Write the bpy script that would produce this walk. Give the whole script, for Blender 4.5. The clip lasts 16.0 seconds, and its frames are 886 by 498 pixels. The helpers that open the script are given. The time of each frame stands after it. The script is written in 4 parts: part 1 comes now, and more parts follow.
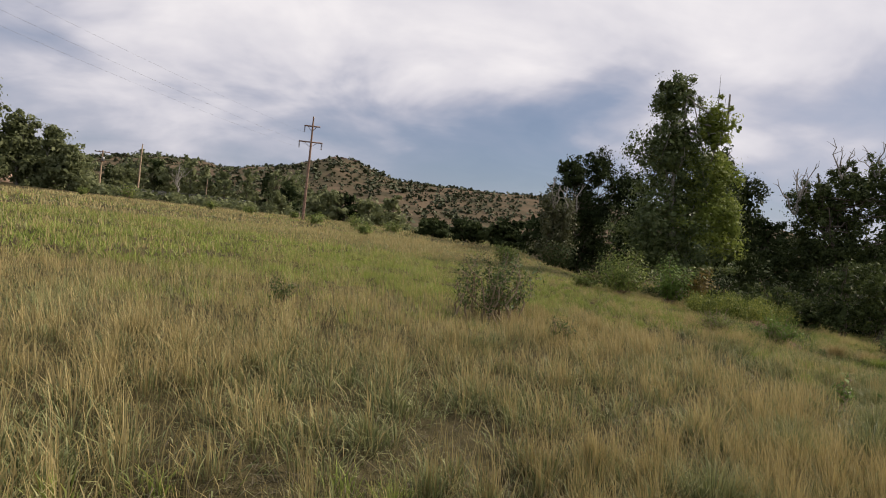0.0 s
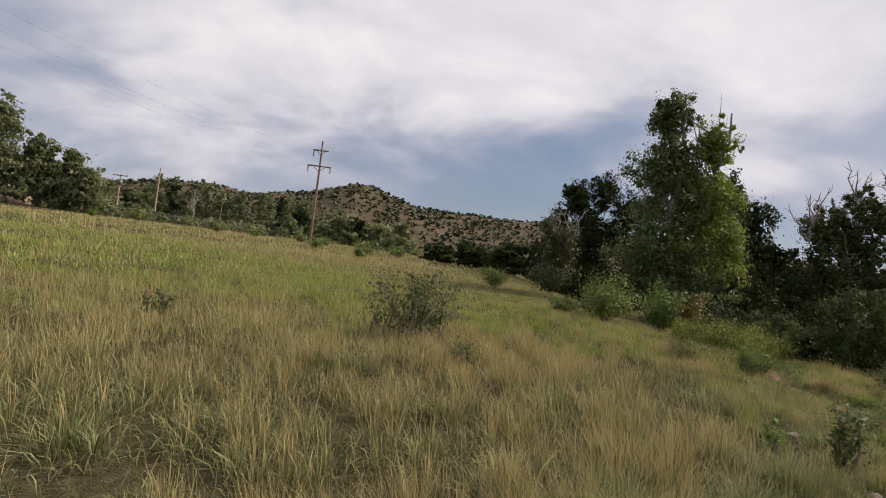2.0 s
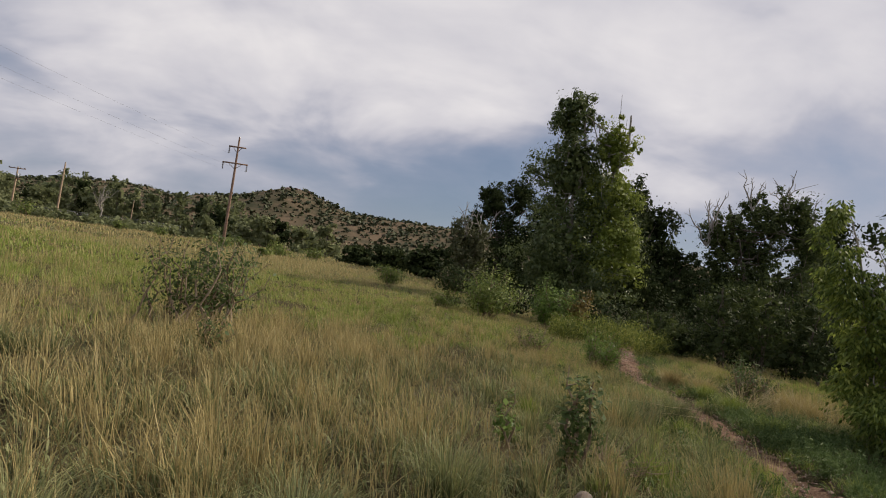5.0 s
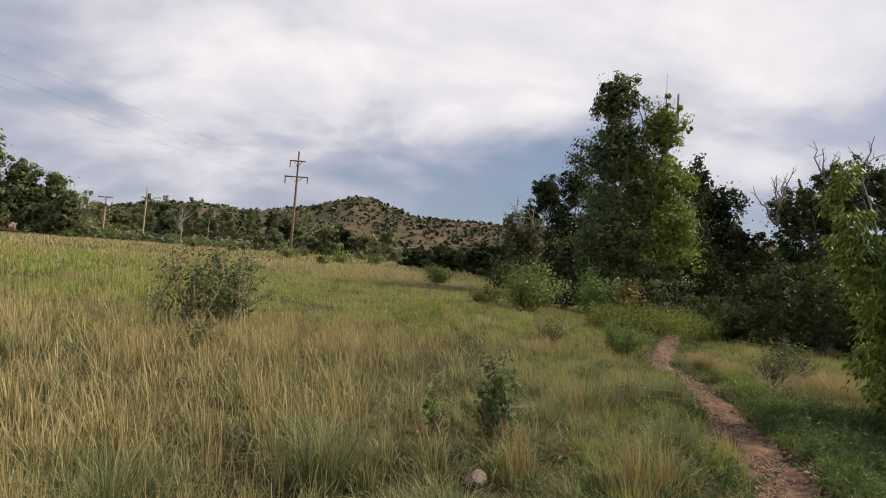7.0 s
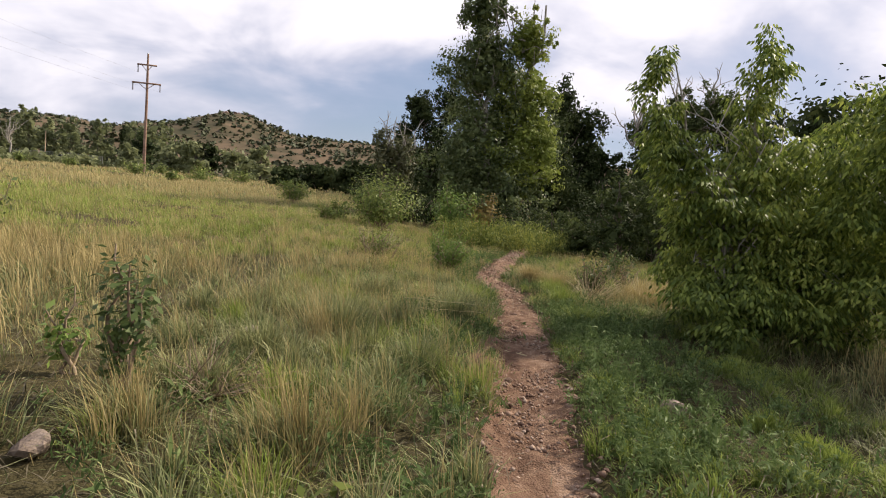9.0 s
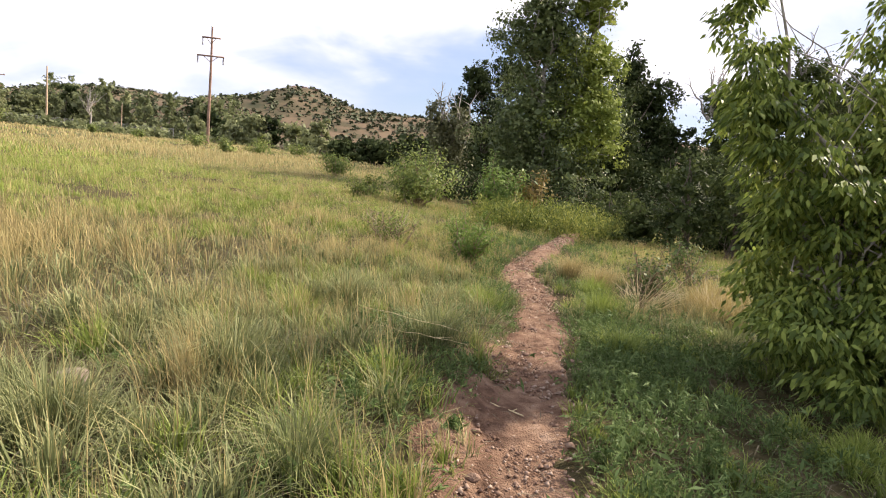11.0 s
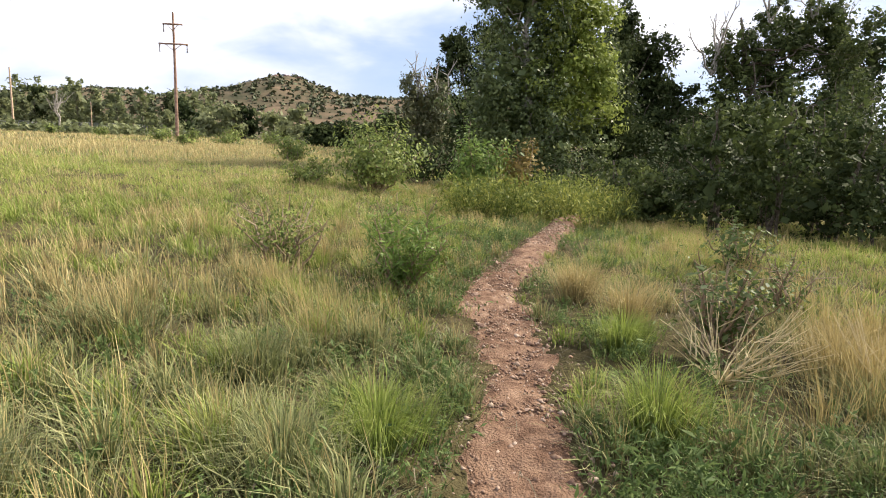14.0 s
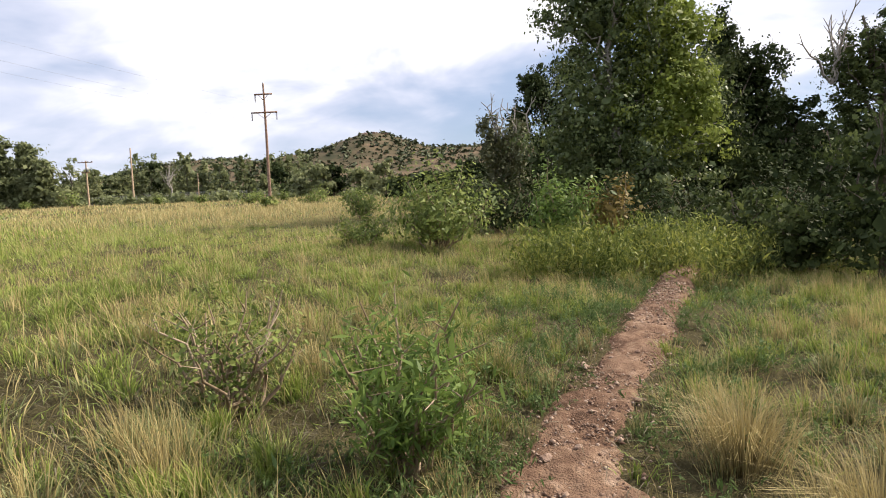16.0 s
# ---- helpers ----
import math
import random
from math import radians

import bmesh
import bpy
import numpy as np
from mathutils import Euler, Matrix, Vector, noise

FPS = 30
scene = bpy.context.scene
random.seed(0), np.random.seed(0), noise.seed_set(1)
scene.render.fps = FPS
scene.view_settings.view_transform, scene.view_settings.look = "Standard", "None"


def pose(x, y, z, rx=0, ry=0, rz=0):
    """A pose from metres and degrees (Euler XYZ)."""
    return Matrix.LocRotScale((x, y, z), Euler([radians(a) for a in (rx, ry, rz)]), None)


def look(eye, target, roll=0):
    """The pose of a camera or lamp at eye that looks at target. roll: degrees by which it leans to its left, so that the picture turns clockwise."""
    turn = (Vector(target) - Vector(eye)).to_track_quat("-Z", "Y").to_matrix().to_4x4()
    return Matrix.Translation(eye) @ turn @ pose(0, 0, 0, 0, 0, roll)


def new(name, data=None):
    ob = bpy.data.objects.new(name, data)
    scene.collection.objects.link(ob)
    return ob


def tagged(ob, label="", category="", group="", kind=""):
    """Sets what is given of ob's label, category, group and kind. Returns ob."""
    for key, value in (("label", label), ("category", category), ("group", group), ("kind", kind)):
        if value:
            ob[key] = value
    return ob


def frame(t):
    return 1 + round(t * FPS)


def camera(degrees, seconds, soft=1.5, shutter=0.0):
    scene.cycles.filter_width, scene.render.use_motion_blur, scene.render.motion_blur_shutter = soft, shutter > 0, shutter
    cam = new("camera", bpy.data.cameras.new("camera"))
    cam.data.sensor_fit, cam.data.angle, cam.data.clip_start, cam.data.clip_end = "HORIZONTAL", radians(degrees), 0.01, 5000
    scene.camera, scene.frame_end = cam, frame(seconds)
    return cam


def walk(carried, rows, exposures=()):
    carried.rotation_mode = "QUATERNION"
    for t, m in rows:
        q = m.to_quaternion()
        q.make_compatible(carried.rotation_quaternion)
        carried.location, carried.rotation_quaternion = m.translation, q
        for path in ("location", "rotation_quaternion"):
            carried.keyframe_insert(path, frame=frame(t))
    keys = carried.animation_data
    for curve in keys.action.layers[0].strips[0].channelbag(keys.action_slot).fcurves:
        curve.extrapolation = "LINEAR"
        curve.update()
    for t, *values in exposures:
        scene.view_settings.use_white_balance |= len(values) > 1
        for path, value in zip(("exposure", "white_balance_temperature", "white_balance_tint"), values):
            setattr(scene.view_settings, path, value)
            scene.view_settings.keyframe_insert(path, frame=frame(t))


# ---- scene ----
# the walk
cam = camera(76.0, 16.0, 1.0)
PATH = [
    (0.0, look((-8.820, -6.814, 1.982), (-8.373, 3.175, 1.879), 6.24)),
    (0.5, look((-8.338, -6.500, 2.025), (-8.103, 3.497, 2.121), 7.05)),
    (1.0, look((-7.781, -6.235, 2.042), (-7.660, 3.760, 2.322), 6.45)),
    (1.5, look((-7.174, -5.855, 1.945), (-7.123, 4.143, 2.146), 6.26)),
    (2.0, look((-6.558, -5.430, 1.886), (-6.540, 4.565, 2.229), 6.98)),
    (2.5, look((-6.008, -5.210, 1.863), (-6.095, 4.774, 2.417), 6.87)),
    (3.0, look((-5.519, -4.826, 1.766), (-5.493, 5.154, 2.396), 7.66)),
    (3.5, look((-5.117, -4.649, 1.641), (-4.965, 5.309, 2.542), 7.20)),
    (4.0, look((-4.666, -4.162, 1.627), (-4.105, 5.786, 2.480), 7.01)),
    (4.5, look((-4.295, -4.047, 1.569), (-3.360, 5.879, 2.342), 7.72)),
    (4.7, look((-4.170, -4.045, 1.593), (-3.065, 5.869, 2.291), 7.71)),
    (6.8, look((-2.911, -4.331, 1.656), (-2.729, 5.658, 2.082), 3.73)),
    (7.0, look((-2.723, -4.153, 1.620), (-2.830, 5.834, 2.117), 4.31)),
    (7.5, look((-2.327, -3.970, 1.624), (-2.748, 6.006, 2.186), 4.43)),
    (8.0, look((-1.936, -3.612, 1.535), (-1.120, 6.349, 1.856), 4.84)),
    (8.2, look((-1.813, -3.468, 1.479), (-0.346, 6.422, 1.532), 4.87)),
    (10.3, look((-0.452, -1.826, 1.418), (1.663, 7.894, 0.390), 4.27)),
    (10.5, look((-0.395, -1.607, 1.456), (1.364, 8.178, 0.380), 4.61)),
    (11.0, look((-0.226, -1.174, 1.519), (0.710, 8.707, 0.300), 5.37)),
    (11.5, look((-0.055, -0.623, 1.474), (1.033, 9.222, 0.100), 5.80)),
    (12.0, look((0.152, -0.010, 1.467), (1.397, 9.820, 0.114), 5.22)),
    (12.5, look((0.327, 0.501, 1.491), (1.491, 10.343, 0.158), 4.37)),
    (13.0, look((0.533, 1.207, 1.470), (1.653, 11.039, 0.029), 2.97)),
    (13.5, look((0.738, 1.850, 1.440), (1.844, 11.652, -0.202), 0.81)),
    (14.0, look((0.872, 2.534, 1.435), (1.884, 12.363, -0.101), 1.79)),
    (14.5, look((1.055, 3.130, 1.494), (1.927, 13.011, 0.224), 2.71)),
    (15.0, look((1.181, 3.762, 1.470), (1.863, 13.667, 0.274), 2.02)),
    (15.5, look((1.309, 4.343, 1.528), (1.519, 14.295, 0.580), 0.75)),
    (16.0, look((1.459, 5.034, 1.553), (0.865, 14.988, 0.794), -2.42)),
]
walk(cam, PATH, ((0.0, -0.08, 6800, 14), (3.0, -0.15, 6800, 13), (4.7, -0.28, 6800, 13), (6.8, 0.0, 6800, 13), (8.2, 0.1, 6800, 14), (10.3, 0.94, 6780, 16), (12.5, 1.08, 6720, 16), (14.0, 1.04, 6650, 12), (15.0, 0.97, 6650, 12), (16.0, 0.72, 6650, 12)))

# world, sun, exposure
SUN_BEARING, SUN_ELEVATION = 71.0, 40.0


def build_world():
    world = bpy.data.worlds.new("sky")
    scene.world = world
    world.use_nodes = True
    nt = world.node_tree
    nt.nodes.clear()
    N, L = nt.nodes, nt.links

    def node(kind, **props):
        n = N.new(kind)
        for k, v in props.items():
            n.inputs[k].default_value = v
        return n

    def maths(op, a, b=None, clamp=False):
        n = N.new("ShaderNodeMath")
        n.operation, n.use_clamp = op, clamp
        for i, v in enumerate((a, b)):
            if v is None:
                continue
            if isinstance(v, (int, float)):
                n.inputs[i].default_value = v
            else:
                L.new(v, n.inputs[i])
        return n.outputs[0]

    out, bg = node("ShaderNodeOutputWorld"), node("ShaderNodeBackground", Strength=1.0)
    L.new(bg.outputs[0], out.inputs[0])
    coord = node("ShaderNodeTexCoord")
    sep = node("ShaderNodeSeparateXYZ")
    L.new(coord.outputs["Generated"], sep.inputs[0])
    x, y, z = sep.outputs
    up = maths("ADD", maths("MAXIMUM", z, 0.0), 0.34)
    comb = node("ShaderNodeCombineXYZ")
    L.new(maths("DIVIDE", x, up), comb.inputs[0])
    L.new(maths("DIVIDE", y, up), comb.inputs[1])
    big = node("ShaderNodeTexNoise", Scale=1.9, Detail=5.0, Roughness=0.5, Distortion=0.3)
    L.new(comb.outputs[0], big.inputs["Vector"])
    shift = N.new("ShaderNodeVectorMath")
    shift.operation = "ADD"
    shift.inputs[1].default_value = (3.7, 1.9, 0.4)
    L.new(comb.outputs[0], shift.inputs[0])
    stretch = N.new("ShaderNodeMapping")
    stretch.inputs["Scale"].default_value = (0.9, 1.5, 1.0)
    L.new(shift.outputs[0], stretch.inputs[0])
    fine = node("ShaderNodeTexNoise", Scale=3.0, Detail=5.0, Roughness=0.5, Distortion=0.5)
    L.new(stretch.outputs[0], fine.inputs["Vector"])
    # the rain cloud that hangs over the far ridge, and the bright break above it
    bearing = maths("ARCTAN2", x, y)
    elevation = maths("ARCSINE", z)
    wob = maths("MULTIPLY", maths("SUBTRACT", big.outputs[0], 0.5), 0.5)

    def bank(b0, e0, wide, high, power):
        u = maths("DIVIDE", maths("SUBTRACT", maths("ADD", bearing, wob), radians(b0)), radians(wide))
        v = maths("DIVIDE", maths("SUBTRACT", maths("ADD", elevation, maths("MULTIPLY", wob, 0.55)), radians(e0)), radians(high))
        d = maths("ADD", maths("MULTIPLY", u, u), maths("MULTIPLY", v, v))
        return maths("MULTIPLY", maths("EXPONENT", maths("MULTIPLY", d, -1.0)), power)

    light = maths("ADD", maths("MULTIPLY", big.outputs[0], 0.75), maths("MULTIPLY", fine.outputs[0], 0.36))
    light = maths("ADD", light, 0.02)
    light = maths("SUBTRACT", light, bank(8, 8, 17, 6.5, 0.34))
    light = maths("SUBTRACT", light, bank(38, 15, 14, 5, 0.06))
    light = maths("ADD", light, bank(-4, 22, 24, 9, 0.22))
    light = maths("ADD", light, bank(32, 28, 20, 10, 0.2))
    ramp = N.new("ShaderNodeValToRGB")
    cr = ramp.color_ramp
    cr.elements[0].position, cr.elements[0].color = 0.22, (0.19, 0.25, 0.39, 1)
    cr.elements[1].position, cr.elements[1].color = 0.86, (0.95, 0.95, 0.98, 1)
    for pos, col in ((0.40, (0.30, 0.36, 0.50, 1)), (0.55, (0.50, 0.53, 0.64, 1)), (0.68, (0.74, 0.75, 0.82, 1))):
        e = cr.elements.new(pos)
        e.color = col
    L.new(light, ramp.inputs[0])
    sky = N.new("ShaderNodeTexSky")
    sky.sky_type, sky.sun_disc = "NISHITA", False
    sky.sun_elevation, sky.sun_rotation = radians(SUN_ELEVATION), radians(SUN_BEARING)
    thin = N.new("ShaderNodeMixRGB")
    thin.blend_type = "MULTIPLY"
    thin.inputs[0].default_value = 1.0
    thin.inputs[2].default_value = (0.1, 0.1, 0.1, 1)
    L.new(sky.outputs[0], thin.inputs[1])
    mix = N.new("ShaderNodeMixRGB")
    cover = maths("ADD", maths("MULTIPLY", maths("SUBTRACT", light, 0.25), 1.2, True), 0.55, True)
    L.new(maths("MULTIPLY", cover, 0.94), mix.inputs[0])
    L.new(thin.outputs[0], mix.inputs[1])
    L.new(ramp.outputs[0], mix.inputs[2])
    L.new(mix.outputs[0], bg.inputs[0])


build_world()
sun = new("sun", bpy.data.lights.new("sun", "SUN"))
sun.data.energy, sun.data.angle, sun.data.color = 4.6, radians(0.8), (1.0, 0.92, 0.77)
sb, se = radians(SUN_BEARING), radians(SUN_ELEVATION)
sun.matrix_world = look((math.sin(sb) * math.cos(se) * 60, math.cos(sb) * math.cos(se) * 60, math.sin(se) * 60), (0, 0, 0))


# ---- materials ----
def material(name, stops, noise_scale=4.0, detail=6.0, island=0.0, rough=0.85, bump=0.0, bump_scale=40.0, through_light=0.0,
             blade=None, random_object=0.0, patch_scale=0.0, metal=0.0, spec=0.25):
    """stops: the colours from dark to light. blade: tip colours, laid along v of the UV map."""
    m = bpy.data.materials.new(name)
    m.use_nodes = True
    nt = m.node_tree
    N, L = nt.nodes, nt.links
    bsdf, out = N["Principled BSDF"], N["Material Output"]
    bsdf.inputs["Roughness"].default_value = rough
    bsdf.inputs["Metallic"].default_value = metal
    bsdf.inputs["Specular IOR Level"].default_value = spec
    geo, tex = N.new("ShaderNodeNewGeometry"), N.new("ShaderNodeTexNoise")
    tex.inputs["Scale"].default_value, tex.inputs["Detail"].default_value = noise_scale, detail
    L.new(geo.outputs["Position"], tex.inputs["Vector"])
    value = tex.outputs[0]

    def maths(op, a, b):
        n = N.new("ShaderNodeMath")
        n.operation = op
        for i, v in enumerate((a, b)):
            if isinstance(v, (int, float)):
                n.inputs[i].default_value = v
            else:
                L.new(v, n.inputs[i])
        return n.outputs[0]

    if patch_scale:
        wide = N.new("ShaderNodeTexNoise")
        wide.inputs["Scale"].default_value, wide.inputs["Detail"].default_value = patch_scale, 3.0
        L.new(geo.outputs["Position"], wide.inputs["Vector"])
        value = maths("ADD", maths("MULTIPLY", value, 0.55), maths("MULTIPLY", wide.outputs[0], 0.45))
    value = maths("ADD", maths("MULTIPLY", maths("SUBTRACT", value, 0.5), 2.0), 0.5)
    if island:
        value = maths("ADD", maths("MULTIPLY", value, 1 - island), maths("MULTIPLY", geo.outputs["Random Per Island"], island))
    if random_object:
        info = N.new("ShaderNodeObjectInfo")
        value = maths("ADD", maths("MULTIPLY", value, 1 - random_object), maths("MULTIPLY", info.outputs["Random"], random_object))

    def ramp_of(colours, source):
        r = N.new("ShaderNodeValToRGB")
        els = r.color_ramp.elements
        els[0].position, els[1].position = 0.08, 0.92
        els[0].color, els[1].color = (*colours[0], 1), (*colours[-1], 1)
        for i, c in enumerate(colours[1:-1]):
            e = els.new(0.08 + 0.84 * (i + 1) / (len(colours) - 1))
            e.color = (*c, 1)
        L.new(source, r.inputs[0])
        return r.outputs[0]

    colour = ramp_of(stops, value)
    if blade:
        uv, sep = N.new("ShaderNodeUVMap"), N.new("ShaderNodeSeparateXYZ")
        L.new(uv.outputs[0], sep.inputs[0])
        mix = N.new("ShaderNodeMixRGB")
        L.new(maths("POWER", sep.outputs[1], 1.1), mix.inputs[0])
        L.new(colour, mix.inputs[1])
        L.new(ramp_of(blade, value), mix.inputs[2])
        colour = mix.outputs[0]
    L.new(colour, bsdf.inputs["Base Color"])
    if bump:
        b, bt = N.new("ShaderNodeBump"), N.new("ShaderNodeTexNoise")
        bt.inputs["Scale"].default_value, bt.inputs["Detail"].default_value = bump_scale, 8.0
        L.new(geo.outputs["Position"], bt.inputs["Vector"])
        b.inputs["Strength"].default_value, b.inputs["Distance"].default_value = bump, 0.03
        L.new(bt.outputs[0], b.inputs["Height"])
        L.new(b.outputs[0], bsdf.inputs["Normal"])
    if through_light:
        tr, mx = N.new("ShaderNodeBsdfTranslucent"), N.new("ShaderNodeMixShader")
        L.new(colour, tr.inputs[0])
        mx.inputs[0].default_value = through_light
        L.new(bsdf.outputs[0], mx.inputs[1])
        L.new(tr.outputs[0], mx.inputs[2])
        L.new(mx.outputs[0], out.inputs[0])
    return m


M = {
    "soil": material("soil", [(0.03, 0.025, 0.013), (0.058, 0.05, 0.025), (0.092, 0.078, 0.04), (0.135, 0.11, 0.064)], 9.0, 12, bump=1.0, bump_scale=45, patch_scale=0.25, rough=0.95, spec=0.03),
    "dirt": material("dirt", [(0.06, 0.036, 0.025), (0.145, 0.086, 0.058), (0.24, 0.152, 0.103), (0.39, 0.28, 0.205)], 10.0, 12, bump=1.0, bump_scale=70, patch_scale=1.6, rough=0.95, spec=0.06),
    "stone": material("stone", [(0.13, 0.08, 0.055), (0.23, 0.15, 0.11), (0.37, 0.28, 0.22)], 14, 6, bump=0.5, bump_scale=50, random_object=0.5),
    "pebble": material("pebble", [(0.12, 0.07, 0.05), (0.24, 0.155, 0.11), (0.42, 0.33, 0.26)], 20, 4, island=0.7),
    "pale_stone": material("pale_stone", [(0.13, 0.10, 0.078), (0.21, 0.16, 0.125), (0.30, 0.24, 0.195)], 9, 6, bump=0.5, bump_scale=30),
    "hill": material("hill_soil", [(0.05, 0.052, 0.032), (0.085, 0.073, 0.046), (0.15, 0.11, 0.073), (0.085, 0.078, 0.048)], 0.06, 9, patch_scale=0.012, bump=0.4, bump_scale=0.4, rough=0.95, spec=0.03),
    "bark": material("bark", [(0.06, 0.048, 0.036), (0.13, 0.105, 0.08), (0.22, 0.19, 0.155)], 12, 7, bump=0.9, bump_scale=22),
    "bark_pale": material("bark_pale", [(0.20, 0.17, 0.14), (0.33, 0.30, 0.26), (0.45, 0.42, 0.37)], 9, 7, bump=0.7, bump_scale=18),
    "twig": material("dry_twig", [(0.16, 0.11, 0.07), (0.28, 0.21, 0.14), (0.42, 0.34, 0.25)], 20, 4, island=0.6),
    "straw_stalk": material("straw_stalk", [(0.45, 0.36, 0.20), (0.62, 0.53, 0.33)], 20, 4, island=0.6),
    "pole_wood": material("pole_wood", [(0.17, 0.10, 0.07), (0.27, 0.17, 0.12), (0.36, 0.25, 0.19)], 3.5, 8, bump=0.5, bump_scale=30),
    "pole_pale": material("pole_pale", [(0.36, 0.25, 0.16), (0.48, 0.35, 0.24), (0.58, 0.44, 0.31)], 3.5, 8, bump=0.5, bump_scale=30),
    "steel": material("galvanised_steel", [(0.28, 0.28, 0.28), (0.42, 0.42, 0.42)], 12, 4, rough=0.5, metal=0.7),
    "ceramic": material("ceramic", [(0.16, 0.14, 0.14), (0.24, 0.22, 0.22)], 8, 3, rough=0.3, spec=0.5),
    "wire": material("wire", [(0.12, 0.12, 0.125), (0.2, 0.2, 0.2)], 3, 2, rough=0.5),
    "stucco": material("stucco", [(0.38, 0.25, 0.18), (0.50, 0.36, 0.28)], 2.0, 6, bump=0.3, bump_scale=14),
    "roofing": material("roofing", [(0.20, 0.15, 0.13), (0.30, 0.24, 0.2)], 2.5, 6, bump=0.3, bump_scale=10),
    # green roots to straw tips; roots darkened further for the shade between tufts
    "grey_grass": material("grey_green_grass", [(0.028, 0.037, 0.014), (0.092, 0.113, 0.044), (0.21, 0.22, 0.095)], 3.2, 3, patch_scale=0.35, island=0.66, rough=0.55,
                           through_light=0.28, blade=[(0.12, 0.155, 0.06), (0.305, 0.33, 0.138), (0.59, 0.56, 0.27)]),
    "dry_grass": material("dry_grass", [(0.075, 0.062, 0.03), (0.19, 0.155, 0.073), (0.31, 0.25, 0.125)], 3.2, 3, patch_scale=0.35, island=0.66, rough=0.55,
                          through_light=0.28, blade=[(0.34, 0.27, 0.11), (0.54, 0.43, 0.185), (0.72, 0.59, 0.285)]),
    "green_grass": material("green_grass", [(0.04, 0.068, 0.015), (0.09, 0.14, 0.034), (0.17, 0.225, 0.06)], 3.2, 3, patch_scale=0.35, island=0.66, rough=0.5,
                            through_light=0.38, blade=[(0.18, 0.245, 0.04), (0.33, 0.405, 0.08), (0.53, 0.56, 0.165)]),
    "thatch": material("thatch", [(0.05, 0.042, 0.026), (0.105, 0.088, 0.056), (0.22, 0.185, 0.125)], 5, 4, island=0.7, rough=0.8),
    "weed": material("weed_leaf", [(0.05, 0.085, 0.026), (0.105, 0.16, 0.05), (0.20, 0.26, 0.095)], 1.2, 4, island=0.65, rough=0.55, through_light=0.3, spec=0.12),
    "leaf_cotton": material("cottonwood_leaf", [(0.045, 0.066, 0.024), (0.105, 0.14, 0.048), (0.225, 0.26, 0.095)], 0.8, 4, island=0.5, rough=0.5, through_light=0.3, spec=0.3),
    # paler copy of the cottonwood leaf, paints the sunlit side of the crown
    "leaf_cotton_sunlit": material("sunlit_cottonwood_leaf", [(0.11, 0.15, 0.03), (0.21, 0.26, 0.055), (0.34, 0.37, 0.09)], 0.35, 4, island=0.38, rough=0.62, through_light=0.35, spec=0.15),
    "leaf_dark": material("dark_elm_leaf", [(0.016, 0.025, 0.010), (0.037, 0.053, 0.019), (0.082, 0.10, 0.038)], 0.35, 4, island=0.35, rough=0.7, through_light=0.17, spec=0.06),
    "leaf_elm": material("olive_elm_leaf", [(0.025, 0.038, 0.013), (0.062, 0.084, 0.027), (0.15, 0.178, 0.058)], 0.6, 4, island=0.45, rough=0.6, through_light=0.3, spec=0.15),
    "leaf_box": material("box_elder_leaf", [(0.048, 0.08, 0.018), (0.12, 0.168, 0.036), (0.25, 0.31, 0.066), (0.41, 0.44, 0.108)], 0.9, 4, island=0.6, rough=0.5, through_light=0.37, spec=0.2),
    "leaf_bush": material("bush_leaf", [(0.045, 0.072, 0.025), (0.09, 0.13, 0.042), (0.16, 0.20, 0.075)], 2.0, 4, island=0.6, rough=0.5, through_light=0.3, spec=0.12),
    "leaf_olive": material("olive_bush_leaf", [(0.065, 0.095, 0.026), (0.16, 0.205, 0.055), (0.31, 0.35, 0.10)], 1.6, 4, island=0.6, rough=0.5, through_light=0.33, spec=0.12),
    "leaf_bright": material("bright_bush_leaf", [(0.065, 0.115, 0.025), (0.14, 0.21, 0.05), (0.24, 0.325, 0.085)], 2.0, 4, island=0.6, rough=0.45, through_light=0.35, spec=0.12),
    "leaf_yellow": material("yellowing_leaf", [(0.06, 0.085, 0.02), (0.15, 0.185, 0.042), (0.37, 0.37, 0.09)], 1.0, 4, island=0.65, rough=0.5, through_light=0.35, spec=0.12),
    "leaf_red": material("reddening_leaf", [(0.11, 0.11, 0.03), (0.20, 0.145, 0.045), (0.30, 0.22, 0.07)], 1.0, 4, island=0.65, rough=0.5, through_light=0.35, spec=0.12),
    "leaf_grey": material("grey_brown_leaf", [(0.06, 0.068, 0.034), (0.11, 0.118, 0.055), (0.175, 0.175, 0.085)], 0.5, 4, island=0.6, rough=0.6, through_light=0.2),
    "juniper": material("juniper_green", [(0.038, 0.048, 0.022), (0.07, 0.084, 0.04), (0.115, 0.125, 0.062)], 0.04, 3, island=0.4, rough=0.7),
    "far_leaf": material("far_leaf", [(0.09, 0.108, 0.05), (0.175, 0.20, 0.09), (0.29, 0.305, 0.15)], 0.06, 4, island=0.45, rough=0.6, through_light=0.42),
}


# ---- helpers for meshes ----
rng = np.random.default_rng(7)


